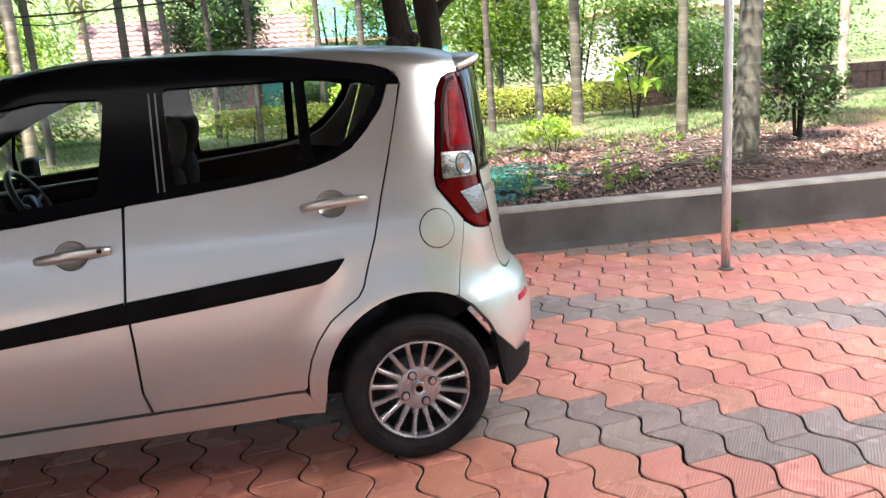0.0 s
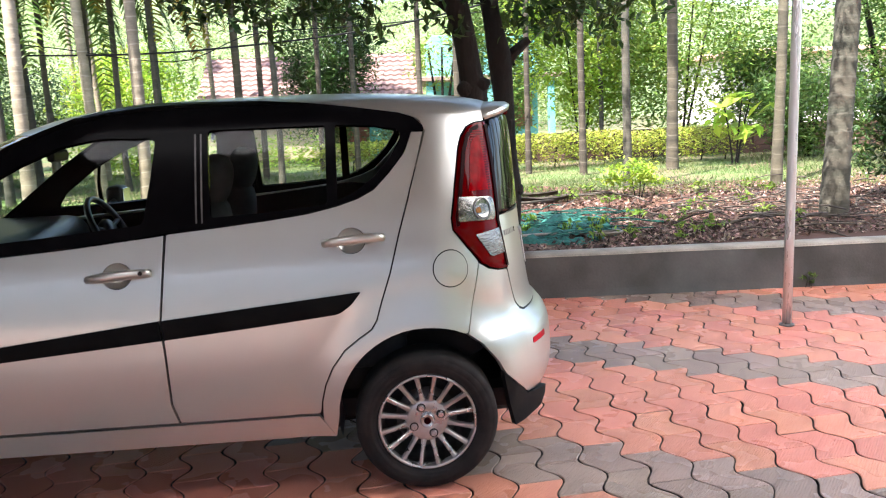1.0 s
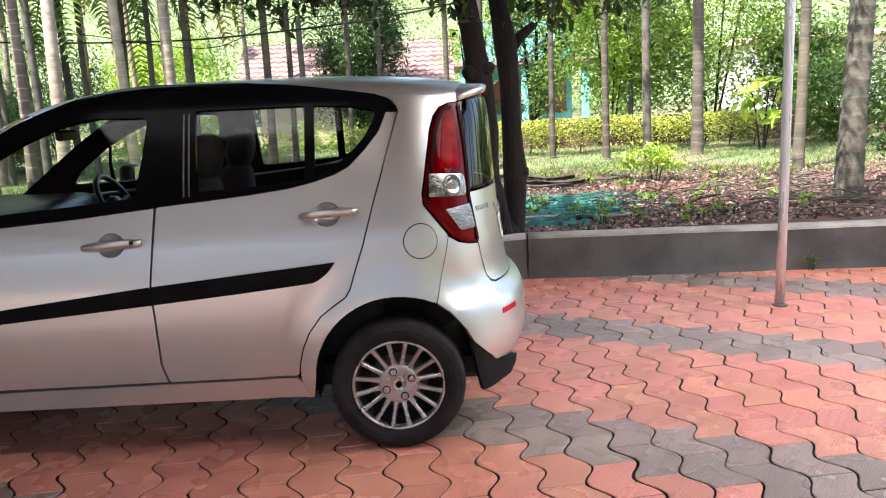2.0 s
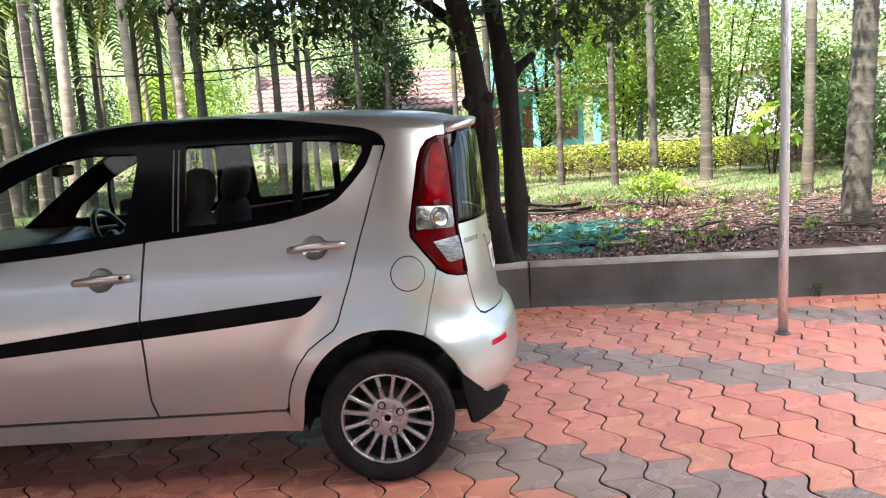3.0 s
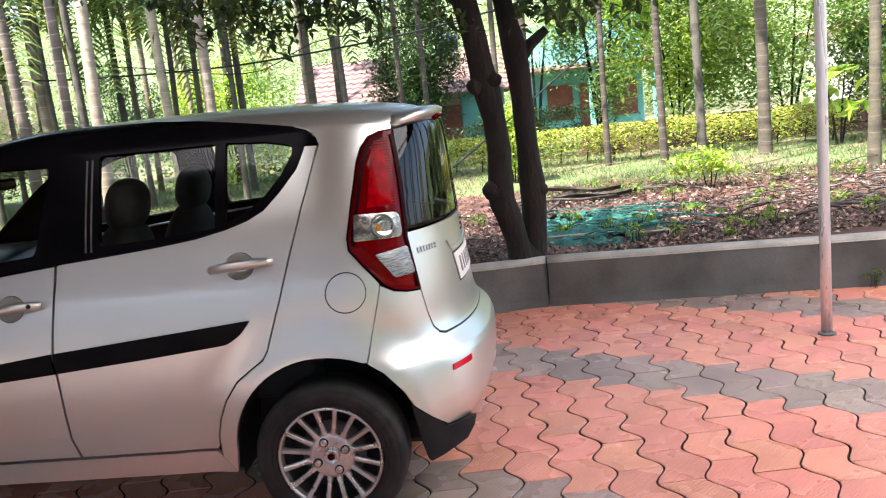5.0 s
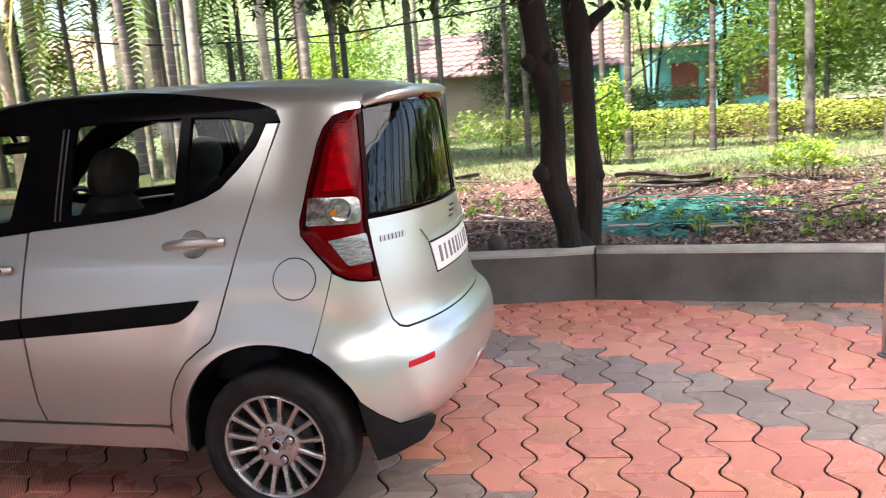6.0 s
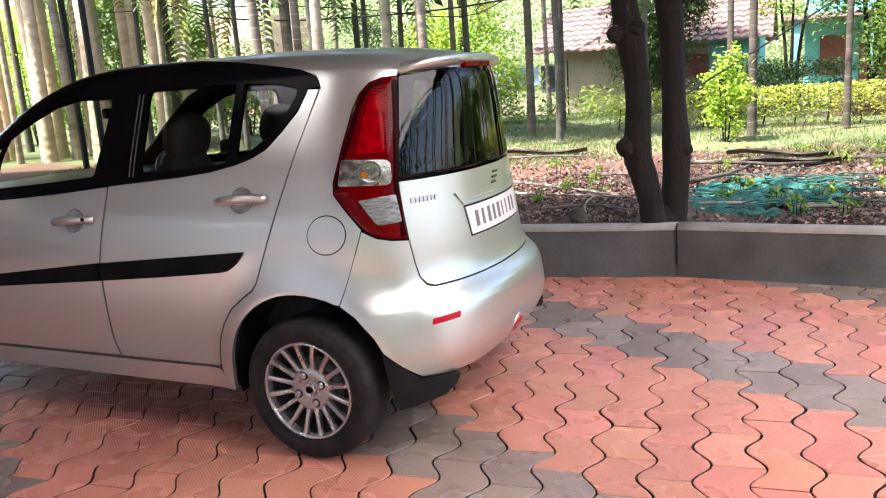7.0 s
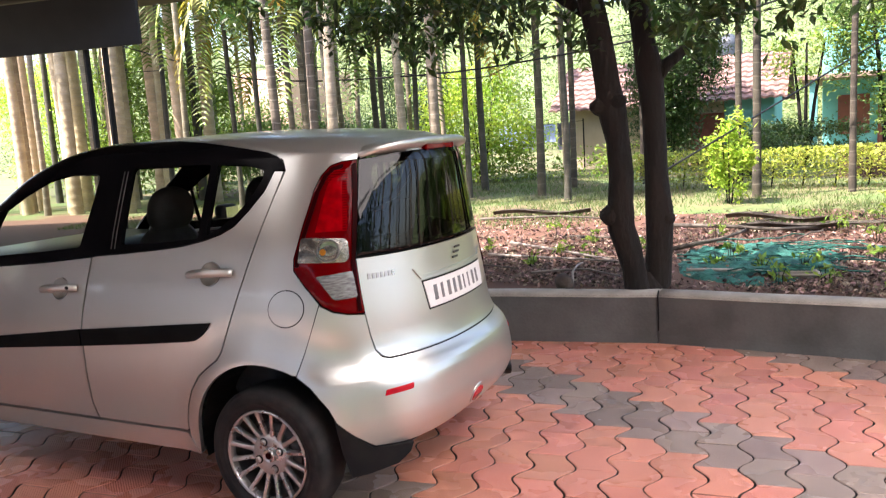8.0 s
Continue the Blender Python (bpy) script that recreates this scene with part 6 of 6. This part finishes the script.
# ---- paving: interlocking wavy pavers, last in the file ----
def paver_material(name, a, b, pick, spread):
    m = mat(name, a, 0.27, second=b, scale=3, detail=3.0, contrast=(0.2, 0.8), bump=0.35, bump_scale=230, fine=0.10, random_mix=spread, random_from=pick, rough_vary=0.14)
    n, l = m.node_tree.nodes, m.node_tree.links
    old = n["Bump"]
    tc, mp, vo, bp = n["Texture Coordinate"], n.new("ShaderNodeMapping"), n.new("ShaderNodeTexVoronoi"), n.new("ShaderNodeBump")
    mp.inputs["Rotation"].default_value = (0, 0, radians(45))
    vo.inputs["Scale"].default_value, vo.inputs["Randomness"].default_value = 92.0, 0.0
    bp.inputs["Strength"].default_value, bp.inputs["Distance"].default_value = 0.9, 0.0035
    l.new(tc.outputs["Object"], mp.inputs[0])
    l.new(mp.outputs[0], vo.inputs["Vector"])
    l.new(vo.outputs["Distance"], bp.inputs["Height"])
    l.new(old.outputs[0], bp.inputs["Normal"])
    l.new(bp.outputs[0], n["Principled BSDF"].inputs["Normal"])
    # broad noise that blends a paler tone across many pavers
    geo, big, rg, mx = n.new("ShaderNodeNewGeometry"), n.new("ShaderNodeTexNoise"), n.new("ShaderNodeMapRange"), n.new("ShaderNodeMix")
    big.inputs["Scale"].default_value, big.inputs["Detail"].default_value = 1.1, 3.5
    rg.inputs[1].default_value, rg.inputs[2].default_value, rg.inputs[3].default_value, rg.inputs[4].default_value = 0.3, 0.8, 0.0, 0.20
    mx.data_type = "RGBA"
    mx.inputs["B"].default_value = (0.66, 0.43, 0.34, 1)
    l.new(geo.outputs["Position"], big.inputs["Vector"])
    l.new(geo.outputs["Position"], n["Mapping"].inputs[0])
    l.new(big.outputs["Fac"], rg.inputs[0])
    l.new(rg.outputs[0], mx.inputs["Factor"])
    l.new(n["Hue/Saturation/Value"].outputs[0], mx.inputs["A"])
    l.new(mx.outputs["Result"], n["Principled BSDF"].inputs["Base Color"])
    return m


RED = [paver_material("red_paver_" + k, (0.73, 0.28, 0.19), (0.61, 0.22, 0.145), k, .13) for k in ("object", "island")]
GREY = [paver_material("grey_paver_" + k, (0.32, 0.235, 0.195), (0.24, 0.18, 0.15), k, .24) for k in ("object", "island")]
P_TURN, P_W, P_L, P_AMP = radians(6.7), 0.1928, 0.2816, 0.034
P_ORIGIN = (1.511, 2.977)          # a wave line and a row of joints on it, in the turned plan


def paver_mesh(phase, slack):
    """One paver: straight tight ends, both long sides the same S wave with an open joint. The long way runs along y."""
    n = 12
    left = [Vector((P_AMP * math.sin(math.tau * (i / n + phase)), P_L * i / n)) for i in range(n + 1)]

    def outline(side, end):
        pull = [min(max(p.y, end), P_L - end) for p in left]
        return [Vector((p.x + P_W - side, y)) for p, y in zip(left, pull)] + [Vector((p.x + side, y)) for p, y in zip(left[::-1], pull[::-1])]

    low, mid, top = outline(slack, .0012), outline(slack + .0012, .0020), outline(slack + .0045, .0050)
    verts = [(p.x, p.y, -0.020) for p in low] + [(p.x, p.y, -0.0035) for p in mid] + [(p.x, p.y, 0.0) for p in top]
    k = len(low)
    faces = [tuple(range(2 * k, 3 * k))]
    for a in (k, 0):
        faces += [(a + i, a + (i + 1) % k, a + k + (i + 1) % k, a + k + i) for i in range(k)]
    return verts, faces


def soiled(me):
    """Gives the lower half of every paver's edge the soil that fills the joints."""
    me.materials.append(SAND_BED)
    for p in me.polygons:
        if p.center.z < -.009:
            p.material_index = 1
    return me


SLACKS = (.0012, .0028, .0052)
PAVERS = {(ph, w): paver_mesh((0.25, 0.75)[ph], SLACKS[w]) for ph in (0, 1) for w in range(3)}


def build_paving():
    floor = thing("pavement", "interlocking wavy concrete pavers in red with grey bands", "paving", kind="structure")
    shared = {(ph, w, c): soiled(soup("paver", *PAVERS[ph, w], m)) for ph, w in PAVERS for c, m in (("r", RED[0]), ("g", GREY[0]))}
    rest = {"r": ([], []), "g": ([], [])}
    turn = Matrix.Rotation(P_TURN, 4, "Z")
    spots = []
    for i in range(-62, 48):
        for j in range(-34, 20):
            ph = i % 2
            p0 = P_ORIGIN[0] + i * P_W
            q0 = P_ORIGIN[1] + (j - .5 * ph) * P_L
            mid = turn @ Vector((p0 + P_W / 2, q0 + P_L / 2, 0))
            if not (-9 < mid.x < 9.3 and -4.0 < mid.y):
                continue
            corners = [turn @ Vector((p0 + a, q0 + b, 0)) for a in (0, P_W) for b in (0, P_L)]
            if max(p.y - wall_y(p.x) for p in corners) > .34:
                continue
            # far edge counted in half pavers; two grey pavers in every seven
            h = 2 * j - ph + 2
            spots.append((i, j, ph, turn @ Vector((p0, q0, 0)), mid, "g" if ((h + i) // 2) % 7 in (0, 6) else "r"))
    near = sorted(spots, key=lambda s: math.hypot((s[4].x - 1.7) / 1.1, s[4].y - 3.3))[:300]
    chosen = {(s[0], s[1]) for s in near}
    for i, j, ph, w, mid, c in spots:
        tip = 0.0022 * noise.noise(Vector((i * 3.3, j * 5.1, 1)))
        slip = Vector((noise.noise(Vector((i * 2.7, j * 4.3, 8))), noise.noise(Vector((i * 3.9, j * 2.1, 5))), 0)) * .0022
        wide = min(2, max(0, int(1.5 + 2.4 * noise.noise(Vector((i * .83, j * .57, 3))))))
        m = Matrix.Translation((w.x + slip.x, w.y + slip.y, tip)) @ turn @ Matrix.Rotation(tip * 2, 4, "X")
        if (i, j) in chosen:
            ob = new("paver", shared[ph, wide, c])
            ob.parent = floor
            ob.matrix_basis = m
        else:
            v, f = PAVERS[ph, wide]
            verts, faces = rest[c]
            b = len(verts)
            verts += [tuple(m @ Vector(q)) for q in v]
            faces += [tuple(b + k for k in g) for g in f]
    for c, m in (("r", RED[1]), ("g", GREY[1])):
        v, f = rest[c]
        ob = part_mesh("paver_field", soiled(soup("paver_field", v, f, m)), None, floor)
        tagged(ob, "further red pavers" if c == "r" else "further grey pavers", "", "", "stuff")


build_paving()
